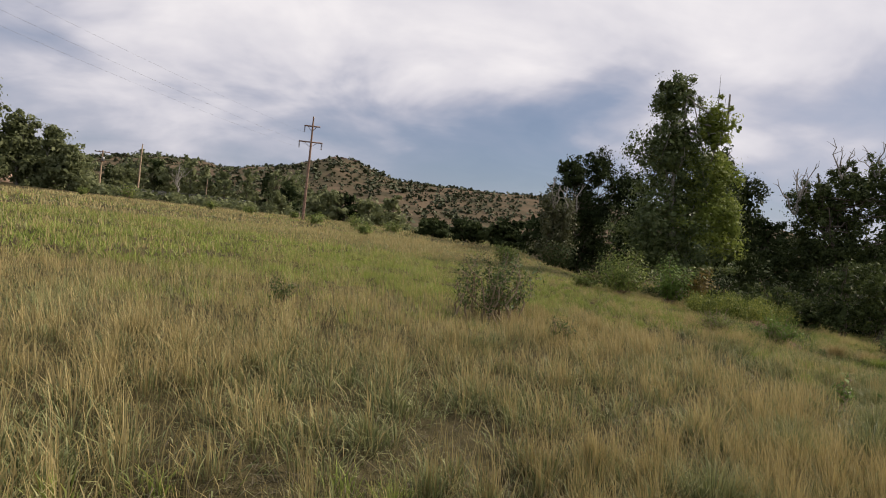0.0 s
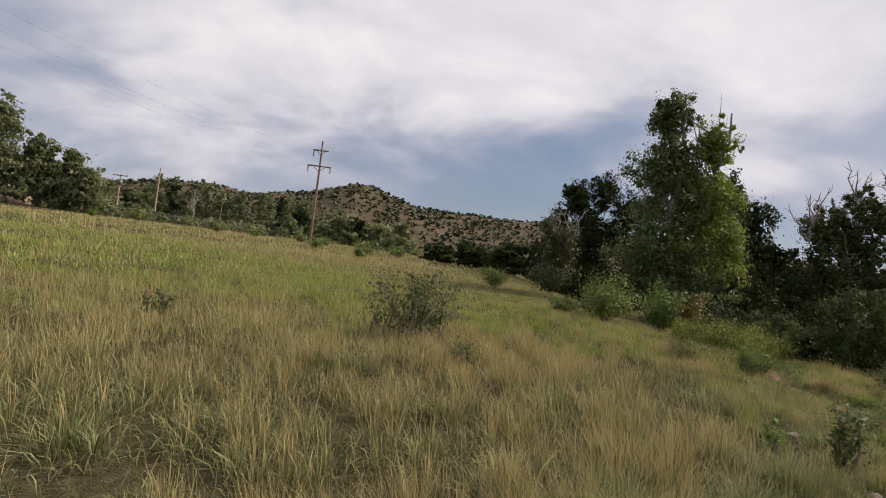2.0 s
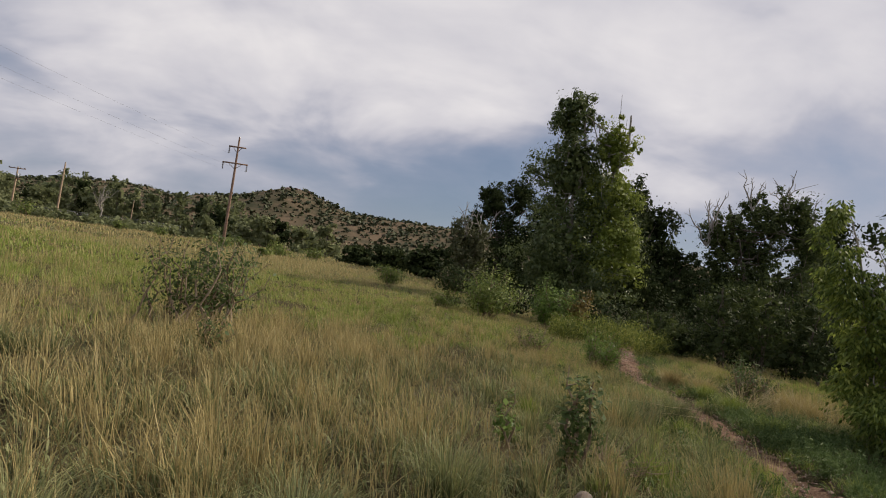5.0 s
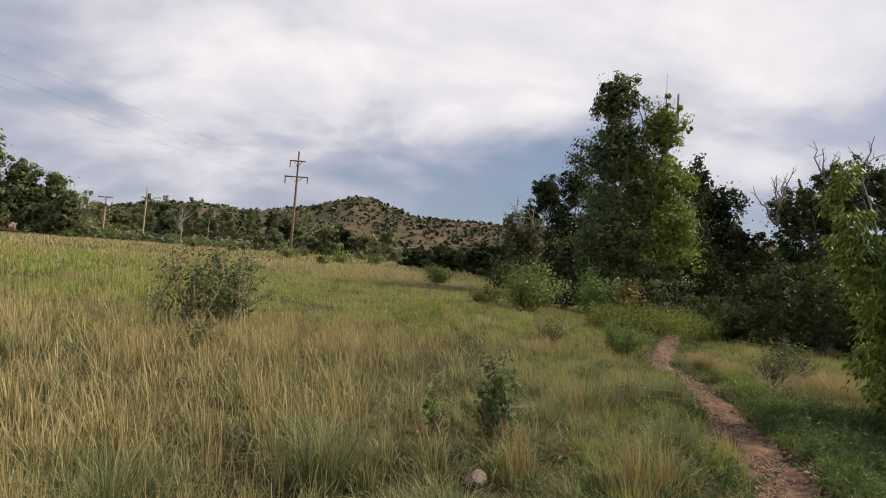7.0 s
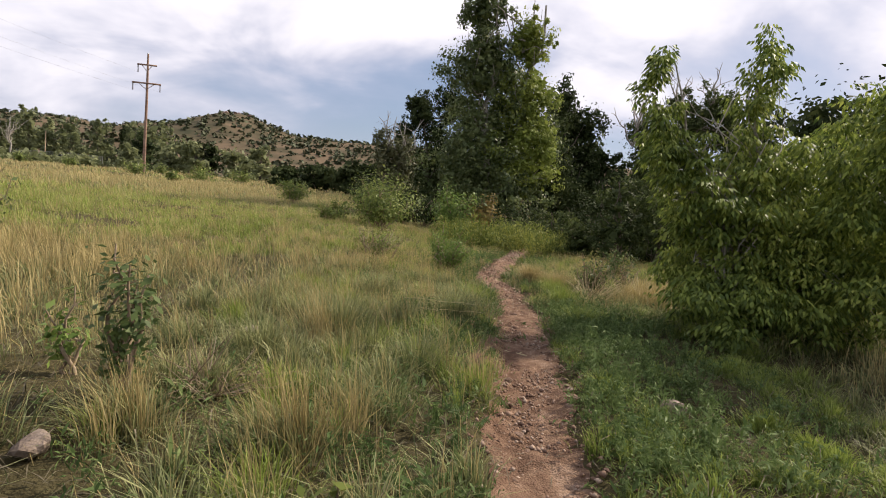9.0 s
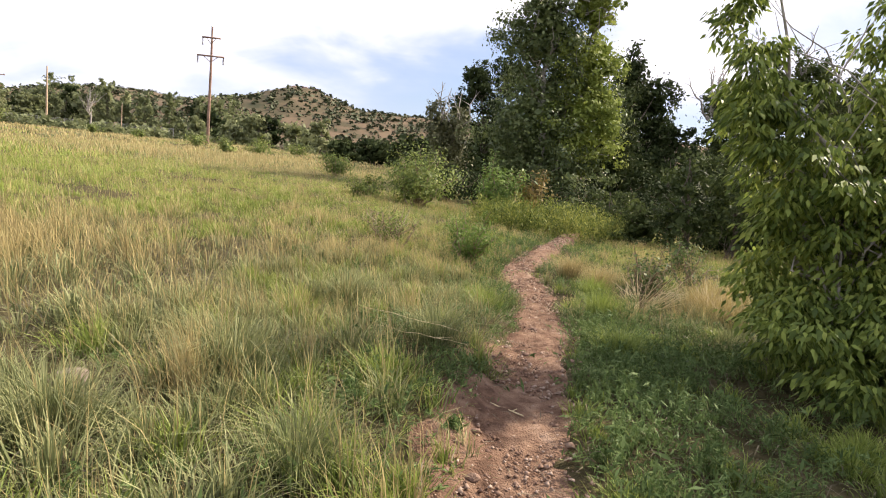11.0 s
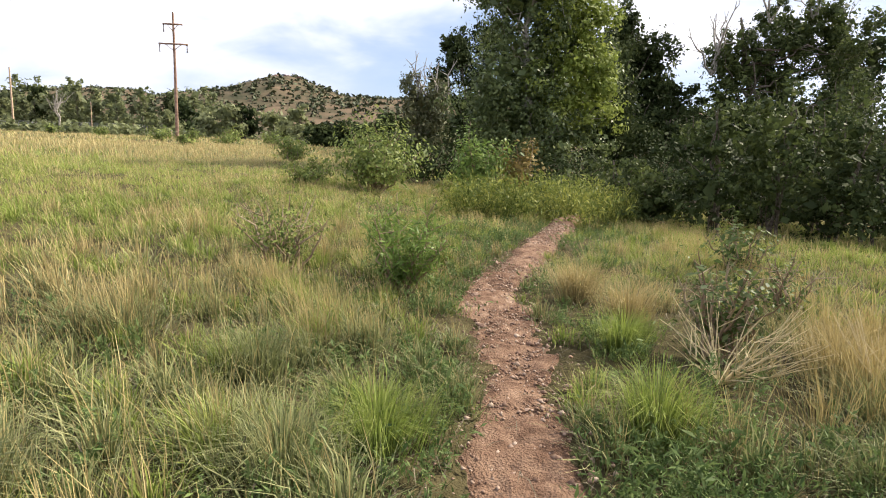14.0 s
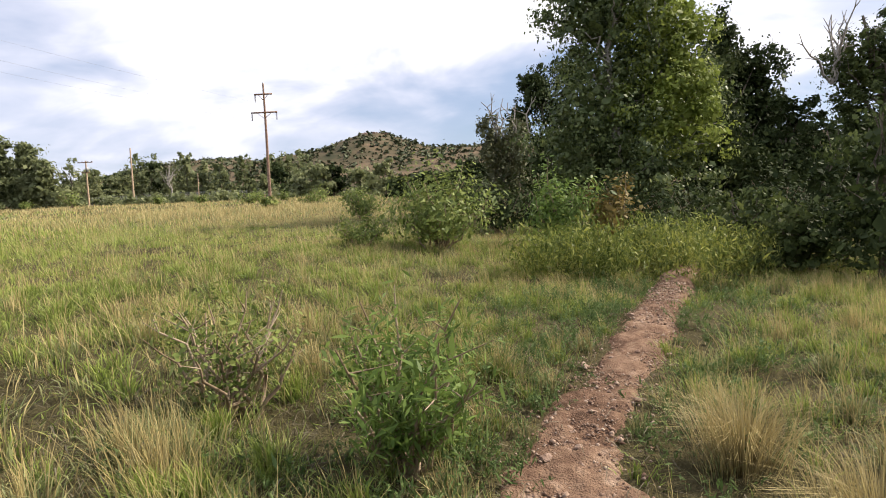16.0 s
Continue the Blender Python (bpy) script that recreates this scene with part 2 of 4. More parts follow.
def lattice(x, y, scale, seed):
    """Smooth value noise from 0 to 1."""
    x, y = np.asarray(x, float) / scale + 1000.0, np.asarray(y, float) / scale + 1000.0
    i, j = np.floor(x), np.floor(y)
    u, v = x - i, y - j
    u, v = u * u * (3 - 2 * u), v * v * (3 - 2 * v)

    def hashed(a, b):
        return np.mod(np.sin(a * 127.1 + b * 311.7 + seed * 74.7) * 43758.5453, 1.0)

    return (hashed(i, j) * (1 - u) + hashed(i + 1, j) * u) * (1 - v) + (hashed(i, j + 1) * (1 - u) + hashed(i + 1, j + 1) * u) * v


def smooth(t):
    t = np.clip(t, 0, 1)
    return t * t * (3 - 2 * t)


def mesh_of(name, verts, faces, mat, uv_v=None, shade=False):
    """A mesh from arrays; faces all have the same number of corners. uv_v: v for each vertex."""
    verts, faces = np.asarray(verts, np.float32), np.asarray(faces, np.int32)
    me = bpy.data.meshes.new(name)
    k = faces.shape[1]
    me.vertices.add(len(verts))
    me.vertices.foreach_set("co", verts.ravel())
    me.loops.add(faces.size)
    me.loops.foreach_set("vertex_index", faces.ravel())
    me.polygons.add(len(faces))
    me.polygons.foreach_set("loop_start", np.arange(0, faces.size, k, dtype=np.int32))
    me.polygons.foreach_set("loop_total", np.full(len(faces), k, np.int32))
    if shade:
        me.polygons.foreach_set("use_smooth", np.ones(len(faces), bool))
    if uv_v is not None:
        layer = me.uv_layers.new(name="UVMap")
        uv = np.zeros((faces.size, 2), np.float32)
        uv[:, 1] = np.asarray(uv_v, np.float32)[faces.ravel()]
        layer.data.foreach_set("uv", uv.ravel())
    me.update(calc_edges=True)
    me.materials.append(mat)
    return me


def part(name, me, parent, label=""):
    ob = new(name, me)
    ob.parent = parent
    if label:
        tagged(ob, label)
    return ob


def thing(name, place, label, category, group="", turn=0.0):
    ob = new(name)
    ob.empty_display_size = 0.1
    ob.location = place
    ob.rotation_euler[2] = turn
    return tagged(ob, label, category, group)


def tube(points, radii, sides=7):
    """Vertices and quads of a tube along a line of points."""
    points, vs, fs = [np.array(p, float) for p in points], [], []
    for n, p in enumerate(points):
        ahead = points[min(n + 1, len(points) - 1)] - points[max(n - 1, 0)]
        ahead = ahead / (np.linalg.norm(ahead) + 1e-9)
        side = np.cross(ahead, (0.31, 0.95, 0.05))
        side = side / (np.linalg.norm(side) + 1e-9)
        over = np.cross(side, ahead)
        for k in range(sides):
            a = 2 * np.pi * k / sides
            vs.append(p + radii[n] * (np.cos(a) * side + np.sin(a) * over))
    for n in range(len(points) - 1):
        for k in range(sides):
            a, b = n * sides + k, n * sides + (k + 1) % sides
            fs.append((a, b, b + sides, a + sides))
    return vs, fs


def join(shapes):
    vs, fs, base = [], [], 0
    for v, f in shapes:
        vs.extend(v)
        fs.extend([tuple(i + base for i in q) for q in f])
        base += len(v)
    return vs, fs


def leaves(centres, size, droop=0.3, aspect=0.55, spread=0.35, face=None):
    """Pointed leaves of two triangles, slightly folded, one at each centre; face: the way that each looks."""
    n = len(centres)
    az = rng.uniform(0, 2 * np.pi, n)
    tilt = rng.normal(-droop, 0.55, n)
    d = np.stack([np.cos(az) * np.cos(tilt), np.sin(az) * np.cos(tilt), np.sin(tilt)], -1)
    roll = rng.uniform(-1.1, 1.1, n)
    flat = np.stack([-np.sin(az), np.cos(az), np.zeros(n)], -1)
    over = np.cross(d, flat)
    side = flat * np.cos(roll)[:, None] + over * np.sin(roll)[:, None]
    if face is not None:
        over = face + rng.normal(size=(n, 3)) * 0.42
        over /= np.linalg.norm(over, axis=1)[:, None]
        d = rng.normal(size=(n, 3)) + np.array([0, 0, -droop])
        d -= over * np.sum(d * over, axis=1)[:, None]
        d /= np.linalg.norm(d, axis=1)[:, None]
        side = np.cross(over, d)
    s = (size * rng.lognormal(0, spread, n))[:, None]
    a, b = centres - d * s * 0.5, centres + d * s * 0.5
    mid = centres - d * s * 0.06 + over * s * 0.05
    v = np.stack([a, mid + side * s * aspect * 0.5, b, mid - side * s * aspect * 0.5], 1).reshape(-1, 3)
    f = np.arange(n)[:, None] * 4 + np.array([0, 1, 2, 3])
    return v, f


def crown_points(lobes, per_clump=26, clump=0.16, shell=0.55, faces=False):
    """Leaf places in lobes of (x, y, z, rx, ry, rz, count): gathered in clumps, most of them near the outside, with gaps between."""
    out, looks = [], []
    for x, y, z, rx, ry, rz, count in lobes:
        k = max(3, int(count / per_clump))
        d = rng.normal(size=(k, 3))
        d /= np.linalg.norm(d, axis=1)[:, None]
        r = np.where(rng.random(k) < shell, rng.uniform(0.75, 1.06, k), rng.uniform(0.15, 0.85, k))
        c = d * r[:, None]
        pick = rng.integers(0, k, count)
        size = clump * rng.uniform(0.5, 1.5, k)
        p = c[pick] + np.clip(rng.normal(size=(count, 3)), -1.6, 1.6) * size[pick][:, None] * np.array([1, 1, 0.75])
        out.append(p * np.array([rx, ry, rz]) + np.array([x, y, z]))
        way = (p - c[pick]) / size[pick][:, None] * 0.9 + p * 0.5 + np.array([0, 0, 0.35])
        looks.append(way / (np.linalg.norm(way, axis=1)[:, None] + 1e-6))
    if faces:
        return np.concatenate(out), np.concatenate(looks)
    return np.concatenate(out)


def limb_line(a, b, wander=0.12, steps=6):
    a, b = np.array(a, float), np.array(b, float)
    far = np.linalg.norm(b - a)
    return [a + (b - a) * t + (rng.normal(size=3) * wander * far * np.sin(np.pi * t) * 0.5 if 0 < t < 1 else 0) for t in np.linspace(0, 1, steps)]


# ---- ground ----
TRAIL = [(-3.0, -14.0), (-1.6, -7.0), (-0.9, -4.0), (-0.35, -1.5), (0.05, 0.3), (0.55, 1.6), (1.0, 3.2), (1.42, 4.5), (1.68, 5.5), (1.92, 6.85), (1.94, 8.1),
         (2.34, 9.3), (2.85, 10.3), (3.7, 12.3), (4.4, 13.8), (4.95, 15.2), (6.2, 17.5), (8.5, 20.0)]
TX, TY = np.array(TRAIL).T


def trail_x(y):
    return np.interp(y, TY, TX)


def height(x, y):
    """The lie of the land: a meadow that climbs gently ahead and to one side, and falls towards the trees by the creek."""
    x, y = np.asarray(x, float), np.asarray(y, float)
    rise = 0.034 * np.clip(y - 6, 0, 130) + 0.30 + 0.012 * np.clip(-x - 4, 0, 40)
    off = x - (1.0 + 0.1 * np.clip(y, -20, 140))
    h = rise * smooth((3 - off) / 9)
    h = h - np.clip(0.055 * np.clip(off - 4, 0, 40), 0, 1.5) * smooth((75 - y) / 30) + 4.0 * smooth((y - 60) / 90) * smooth((off - 3) / 9)
    near = np.exp(-((x / 30) ** 2 + ((y - 10) / 40) ** 2))
    h = h + near * (0.10 * (lattice(x, y, 1.7, 1) - 0.5) + 0.05 * (lattice(x, y, 0.45, 2) - 0.5)) + 0.25 * (lattice(x, y, 14.0, 3) - 0.5) * smooth((np.hypot(x, y - 5) - 12) / 12)
    dip = np.exp(-((x - trail_x(y)) / 0.33) ** 4) * smooth((19 - y) / 3)
    flat = 0.03 + 0.026 * np.clip(y - 6, 0, 12)
    return h * (1 - 0.85 * dip) + (flat * 0.85 - 0.05) * dip


def spaced(lo, hi, fine_lo, fine_hi, step, grow=1.18):
    mid = list(np.arange(fine_lo, fine_hi, step))
    a, s = [fine_lo], step
    while a[-1] > lo:
        s *= grow
        a.append(a[-1] - s)
    b, s = [mid[-1]], step
    while b[-1] < hi:
        s *= grow
        b.append(b[-1] + s)
    return np.array(a[:0:-1] + mid + b[1:])


def sheet(name, xs, ys, fz, mat):
    X, Y = np.meshgrid(xs, ys)
    v = np.stack([X, Y, fz(X, Y)], -1).reshape(-1, 3)
    w = len(xs)
    i = (np.arange(len(ys) - 1)[:, None] * w + np.arange(w - 1)).ravel()
    return mesh_of(name, v, np.stack([i, i + 1, i + w + 1, i + w], -1), mat, shade=True)


tagged(new("ground", sheet("ground", spaced(-2500, 2500, -12, 11, 0.14), spaced(-2500, 2500, -8, 19, 0.16), height, M["soil"])),
       "dry meadow soil with thin litter between the grass", "ground", kind="structure")


def build_path():
    ys = np.arange(-9.0, 17.5, 0.03)
    us = np.linspace(-1, 1, 35)
    U, Y = np.meshgrid(us, ys)
    wide = 0.31 + 0.12 * (lattice(Y * 0 + 3, Y, 1.1, 5) - 0.5) + 0.16 * (lattice(np.sign(U) * 50, Y, 0.28, 6) - 0.5)
    spill = 0.62 * smooth((Y - 0.2) / 1.2) * smooth((4.4 - Y) / 1.4) * (0.45 + 0.9 * (lattice(Y * 0 + 9, Y, 0.5, 15) - 0.3))
    spill = np.clip(spill, 0, 1) + 0.14 * smooth((Y - 6.2) / 1.0) * smooth((10.0 - Y) / 1.5) * lattice(Y * 0 + 4, Y, 0.4, 16)
    wide = wide + np.where(U < 0, spill, 0.0)
    X = trail_x(Y) + U * wide
    Z = height(X, Y) + 0.03 + 0.034 * (lattice(X, Y, 0.09, 7) - 0.5) + 0.014 * (lattice(X, Y, 0.045, 9) - 0.5) + 0.06 * (lattice(X, Y, 0.33, 8) - 0.5) - 0.05 * np.abs(U) ** 5
    v = np.stack([X, Y, Z], -1).reshape(-1, 3)
    w = len(us)
    i = (np.arange(len(ys) - 1)[:, None] * w + np.arange(w - 1)).ravel()
    tagged(new("path", mesh_of("path", v, np.stack([i, i + 1, i + w + 1, i + w], -1), M["dirt"], shade=True)),
           "narrow worn footpath of reddish stony dirt", "path", kind="structure")


build_path()


# ---- far hills ----
def hill_height(x, y):
    ridge = 48.8 * smooth((x + 385) / 190) * smooth((420 - x) / 200) + 3 * (lattice(x, 0 * x, 60, 11) - 0.5)
    ridge = ridge - 5 * np.exp(-((x + 160) / 24) ** 2) + 1.0 * np.exp(-((x + 198) / 22) ** 2)
    cone = 15.0 * np.clip(1.2 - np.abs(x + 77) / 40, 0, 1) ** 1.25
    front = smooth((y - 165) / 305)
    back = smooth((760 - y) / 220)
    h = (ridge * front ** 1.15 + cone * smooth((y - 330) / 140)) * back
    return h * 0.93 + 2.2 * (lattice(x, y, 26, 12) - 0.5) * front + 1.2 * (lattice(x, y, 9, 13) - 0.5) * front + 1.4 - 9 * smooth((185 - y) / 27) - 9 * smooth((np.abs(x) - 470) / 50)


tagged(new("hill", sheet("hill", np.arange(-520, 520, 5.0), np.arange(158, 780, 5.0), hill_height, M["hill"])),
       "dry rocky hill of tan soil dotted with junipers", "hill", kind="structure")


def clumps(name, places, sizes, mat, label, category, per=26, leaf=0.42, flat=0.8):
    """Scrub too far off to count: ragged clumps in one mesh."""
    pts, ls = [], []
    for (x, y, z), s in zip(places, sizes):
        d = rng.normal(size=(per, 3))
        d /= np.linalg.norm(d, axis=1)[:, None]
        d[:, 2] = np.abs(d[:, 2])
        r = rng.uniform(0.45, 1.0, per)[:, None]
        pts.append(np.array([x, y, z]) + d * r * np.array([s, s, s * 2 * flat]) * 0.62)
        ls.append(np.full(per, leaf * s))
    p, s = np.concatenate(pts), np.concatenate(ls)
    v, f = leaves(p, s, droop=0.0, aspect=0.9, spread=0.25)
    return tagged(new(name, mesh_of(name, v, f, mat)), label, category, kind="stuff")


def scatter_scrub():
    n = 7600
    x, y = rng.uniform(-360, 200, n), rng.uniform(175, 475, n)
    keep = lattice(x, y, 34, 21) * 0.7 + rng.random(n) * 0.6 > 0.40
    x, y = x[keep], y[keep]
    s = rng.uniform(1.0, 3.0, len(x)) * (0.8 + 0.4 * lattice(x, y, 40, 22))
    clumps("juniper_scrub", np.stack([x, y, hill_height(x, y) - 0.3], -1), s, M["juniper"], "dark juniper scrub scattered over the hillside", "scrub", per=10, leaf=0.68)
    n = 420
    x, y = rng.uniform(-95, 12, n), rng.uniform(96, 165, n)
    keep = (x < 0.10 * y + 4) & (lattice(x, y, 18, 23) + rng.random(n) * 0.5 > 0.62)
    x, y = x[keep], y[keep]
    clumps("valley_scrub", np.stack([x, y, height(x, y) - 0.2], -1), rng.uniform(0.9, 2.6, len(x)), M["far_leaf"],
           "olive green scrub on the valley floor", "scrub", per=60, leaf=0.3)


scatter_scrub()


# ---- utility poles and fence ----
def beam(a, b, w, h):
    a, b = Vector(a), Vector(b)
    d = (b - a).normalized()
    side = d.cross(Vector((0, 0, 1)))
    if side.length < 0.01:
        side = Vector((1, 0, 0))
    side = side.normalized() * w / 2
    over = side.cross(d).normalized() * h / 2
    vs = [tuple(p + s1 * side + s2 * over) for p in (a, b) for s1, s2 in ((-1, -1), (1, -1), (1, 1), (-1, 1))]
    return vs, [(0, 1, 2, 3), (7, 6, 5, 4), (0, 4, 5, 1), (1, 5, 6, 2), (2, 6, 7, 3), (3, 7, 4, 0)]


def shape(name, shapes, mat, parent, label=""):
    v, f = join(shapes)
    return part(name, mesh_of(name, v, f, mat), parent, label)


def insulator(parent, x, y, z, hang):
    """A string of ceramic discs that hangs from an arm, or a pin that stands on it."""
    shapes = []
    for k in range(7 if hang else 3):
        zz = z - 0.14 * k if hang else z + 0.07 * k
        shapes.append(tube([(x, y, zz), (x, y, zz - 0.03), (x, y, zz - 0.07), (x, y, zz - 0.12)], [0.03, 0.13, 0.10, 0.03], 8))
    shape("insulator", shapes, M["ceramic"], parent)


def transmission_pole(x, y):
    z = float(height(x, y))
    p = thing("utility_pole", (x, y, z), "tall weathered brown wooden power pole with two crossarms", "utility pole")
    shape("pole", [tube([(0, 0, -0.3), (0.02, 0, 5), (0.05, 0, 10), (0.03, 0, 16.4)], [0.23, 0.2, 0.17, 0.12], 12)], M["pole_wood"], p)
    for zz, half, name in ((12.35, 1.85, "crossarm"), (14.85, 1.25, "crossarm")):
        arm = shape(name, [beam((-half, -0.16, zz), (half, -0.16, zz), 0.14, 0.2)], M["pole_wood"], p)
        for xx in ((-1.75, 1.75) if half > 1.5 else (-1.15,)):
            insulator(arm, xx, -0.16, zz - 0.1, True)
        shape("brace", [beam((-half * 0.55, -0.16, zz - 0.05), (0, -0.16, zz - 0.85), 0.05, 0.07)], M["pole_wood"], p)
        shape("brace", [beam((half * 0.55, -0.16, zz - 0.05), (0, -0.16, zz - 0.85), 0.05, 0.07)], M["pole_wood"], p)
    shape("ground_wire", [tube([(0.2, -0.1, 0), (0.17, -0.08, 8), (0.12, -0.06, 16)], [0.012] * 3, 4)], M["wire"], p)
    shape("top_cap", [tube([(0.03, 0, 16.38), (0.03, 0, 16.46)], [0.14, 0.11], 10)], M["steel"], p)
    return z


def distribution_pole(x, y, tall):
    z = float(height(x, y))
    p = thing("utility_pole", (x, y, z), "slim pale wooden power pole with crossarm and transformer", "utility pole")
    shape("pole", [tube([(0, 0, -0.3), (0, 0, tall * 0.5), (0.05, 0, tall)], [0.2, 0.17, 0.13], 10)], M["pole_pale"], p)
    arm = shape("crossarm", [beam((-1.6, -0.14, tall - 0.35), (1.6, -0.14, tall - 0.35), 0.13, 0.16)], M["pole_wood"], p)
    shape("crossarm", [beam((-0.9, -0.14, tall - 2.4), (0.9, -0.14, tall - 2.4), 0.13, 0.16)], M["pole_wood"], p)
    for xx in (-1.45, -0.6, 0.6, 1.45):
        insulator(arm, xx, -0.14, tall - 0.25, False)
    shape("transformer", [tube([(0.35, -0.2, tall - 2.3), (0.35, -0.2, tall - 2.25), (0.35, -0.2, tall - 1.45), (0.35, -0.2, tall - 1.4)], [0.02, 0.26, 0.26, 0.02], 10)], M["steel"], p)


def plain_pole(name, x, y, tall, r, mat, label):
    z = float(height(x, y))
    p = thing(name, (x, y, z), label, "pole")
    shape("pole", [tube([(0, 0, -0.3), (0.02, 0, tall * 0.5), (0.06, 0, tall)], [r, r * 0.85, r * 0.6], 10)], mat, p)
    shape("cap", [tube([(0.06, 0, tall), (0.06, 0, tall + 0.08)], [r * 0.66, r * 0.4], 8)], M["steel"], p)


POLE = (-27.4, 84.0)
pole_z = transmission_pole(*POLE)
distribution_pole(-78.6, 119.0, 9.3)
plain_pole("wooden_pole", -76.3, 131.0, 12.6, 0.22, M["pole_pale"], "bare pale wooden pole without crossarms by the fence")
plain_pole("wooden_post", -58.5, 126.0, 6.0, 0.10, M["pole_pale"], "thin pale wooden post among valley trees")
plain_pole("wooden_post", -27.9, 83.2, 1.1, 0.11, M["pole_pale"], "short leaning stub post beside the power pole")


def power_lines():
    arms = [(-1.75, 12.25 - 0.95), (1.75, 12.25 - 0.95), (-1.15, 14.75 - 0.95)]
    for dx, dz in arms:
        a = np.array([POLE[0] + dx, POLE[1] - 0.16, pole_z + dz])
        b = np.array([-62.0 + dx, -40.0, pole_z + dz + 6])
        line = [a + (b - a) * t - np.array([0, 0, 4 * 2.2 * t * (1 - t)]) for t in np.linspace(0, 1, 40)]
        v, f = tube(line, [0.006] * 40, 4)
        tagged(new("power_line", mesh_of("power_line", v, f, M["wire"])), "thin sagging overhead power line", "cable", "power lines")


power_lines()


def chain_fence():
    posts = [(-88 + 3.0 * k, 133.5 - 0.35 * k) for k in range(14)]
    z0 = float(height(*posts[0]))
    p = thing("chain_link_fence", (*posts[0], z0), "grey chain link fence with steel posts", "fence")
    wires = []
    for n, (x, y) in enumerate(posts):
        z = float(height(x, y)) - z0
        shape("post", [tube([(x - posts[0][0], y - posts[0][1], z - 0.2), (x - posts[0][0], y - posts[0][1], z + 2.0)], [0.05, 0.05], 6)], M["steel"], p)
        if n:
            x1, y1 = posts[n - 1]
            z1 = float(height(x1, y1)) - z0
            a, b = np.array([x1 - posts[0][0], y1 - posts[0][1], z1]), np.array([x - posts[0][0], y - posts[0][1], z])
            for k in range(12):
                for flip in (0, 1):
                    s, e = a + (b - a) * k / 12, a + (b - a) * (k + 1) / 12
                    s, e = s + (0, 0, 0.1 if flip else 1.9), e + (0, 0, 1.9 if flip else 0.1)
                    wires.append(beam(s, e, 0.012, 0.012))
            shape("top_rail", [beam(a + (0, 0, 1.95), b + (0, 0, 1.95), 0.05, 0.05)], M["steel"], p)
    shape("wire_mesh", wires, M["steel"], p)


chain_fence()


def small_building(x, y):
    z = float(height(x, y))
    b = thing("adobe_building", (x, y, z), "low tan stucco building with flat roof", "building")
    shape("wall", [beam((-6, 0, 1.2), (6, 0, 1.2), 0.3, 3.0), beam((-6, 5, 1.2), (6, 5, 1.2), 0.3, 3.0), beam((-6, 0, 1.2), (-6, 5, 1.2), 0.3, 3.0), beam((6, 0, 1.2), (6, 5, 1.2), 0.3, 3.0)], M["stucco"], b)
    shape("roof", [beam((0, -0.3, 2.75), (0, 5.3, 2.75), 12.6, 0.16)], M["roofing"], b)
    for xx in (-3, 1.5):
        w = shape("window", [beam((xx - 0.6, -0.17, 1.5), (xx + 0.6, -0.17, 1.5), 0.06, 1.0)], M["ceramic"], b)
        shape("sill", [beam((xx - 0.7, -0.2, 0.95), (xx + 0.7, -0.2, 0.95), 0.14, 0.08)], M["stucco"], w)


small_building(-121.0, 140.0)


# ---- trees and bushes ----
def plant(name, x, y, label, category, group=""):
    return thing(name, (x, y, float(height(x, y))), label, category, group)


def crown(parent, lobes, size, mat, name="crown", droop=0.3, aspect=0.6, per_clump=26, clump=0.16, shell=0.55, label=""):
    boughs = []
    for x, y, z, rx, ry, rz, count in lobes:
        k = 11 if count > 3000 else 8 if count > 900 else 5
        d = rng.normal(size=(k, 3))
        d *= (rng.uniform(0.45, 0.98, k) / np.linalg.norm(d, axis=1))[:, None]
        r = rng.uniform(0.28, 0.52, k)
        for (dx, dy, dz), q in zip(d, r):
            boughs.append((x + dx * rx, y + dy * ry, z + dz * rz, rx * q, ry * q, rz * q * 0.85, int(count * 0.72 / k)))
        boughs.append((x, y, z, rx * 0.8, ry * 0.8, rz * 0.8, int(count * 0.28)))
    pts, looks = crown_points(boughs, per_clump, clump * 1.9, shell, True)
    keep = pts[:, 2] > 0.02
    v, f = leaves(pts[keep], size, droop, aspect, face=looks[keep])
    # the shaded heart of the crown, of larger sprays
    heart = []
    for x, y, z, rx, ry, rz, count in lobes:
        d = rng.normal(size=(count // 22, 3))
        d *= (rng.random(len(d)) ** 0.4 * 0.6 / np.linalg.norm(d, axis=1))[:, None]
        heart.append(d * np.array([rx, ry, rz]) + np.array([x, y, z]))
    heart = np.concatenate(heart)
    v2, f2 = leaves(heart[heart[:, 2] > 0.2], size * 2.3, droop, 0.8)
    v, f = np.concatenate([v, v2]), np.concatenate([f, f2 + len(v)])
    return part(name, mesh_of(name, v, f, mat), parent, label)


def timber(parent, trunks, lobes, radius, mat, twigs=5):
    """Trunks of (foot, top), with limbs out into the lobes of the crown."""
    for foot, top in trunks:
        line = limb_line(foot, top, 0.05, 8)
        shape("trunk", [tube(line, list(np.linspace(radius, radius * 0.22, 8)), 9)], mat, parent)
    for x, y, z, rx, ry, rz, _ in lobes:
        shapes = []
        for _ in range(twigs):
            foot, top = trunks[rng.integers(len(trunks))]
            t = np.clip((z - rz * 0.7) / max(top[2], 0.1), 0.12, 0.8) * rng.uniform(0.8, 1.1)
            a = np.array(foot) + (np.array(top) - np.array(foot)) * t
            d = rng.normal(size=3)
            d /= np.linalg.norm(d)
            b = np.array([x, y, z]) + d * np.array([rx, ry, rz]) * 0.85
            shapes.append(tube(limb_line(a, b, 0.14, 6), list(np.linspace(radius * 0.34, radius * 0.05, 6)), 5))
        shape("limb", shapes, mat, parent)


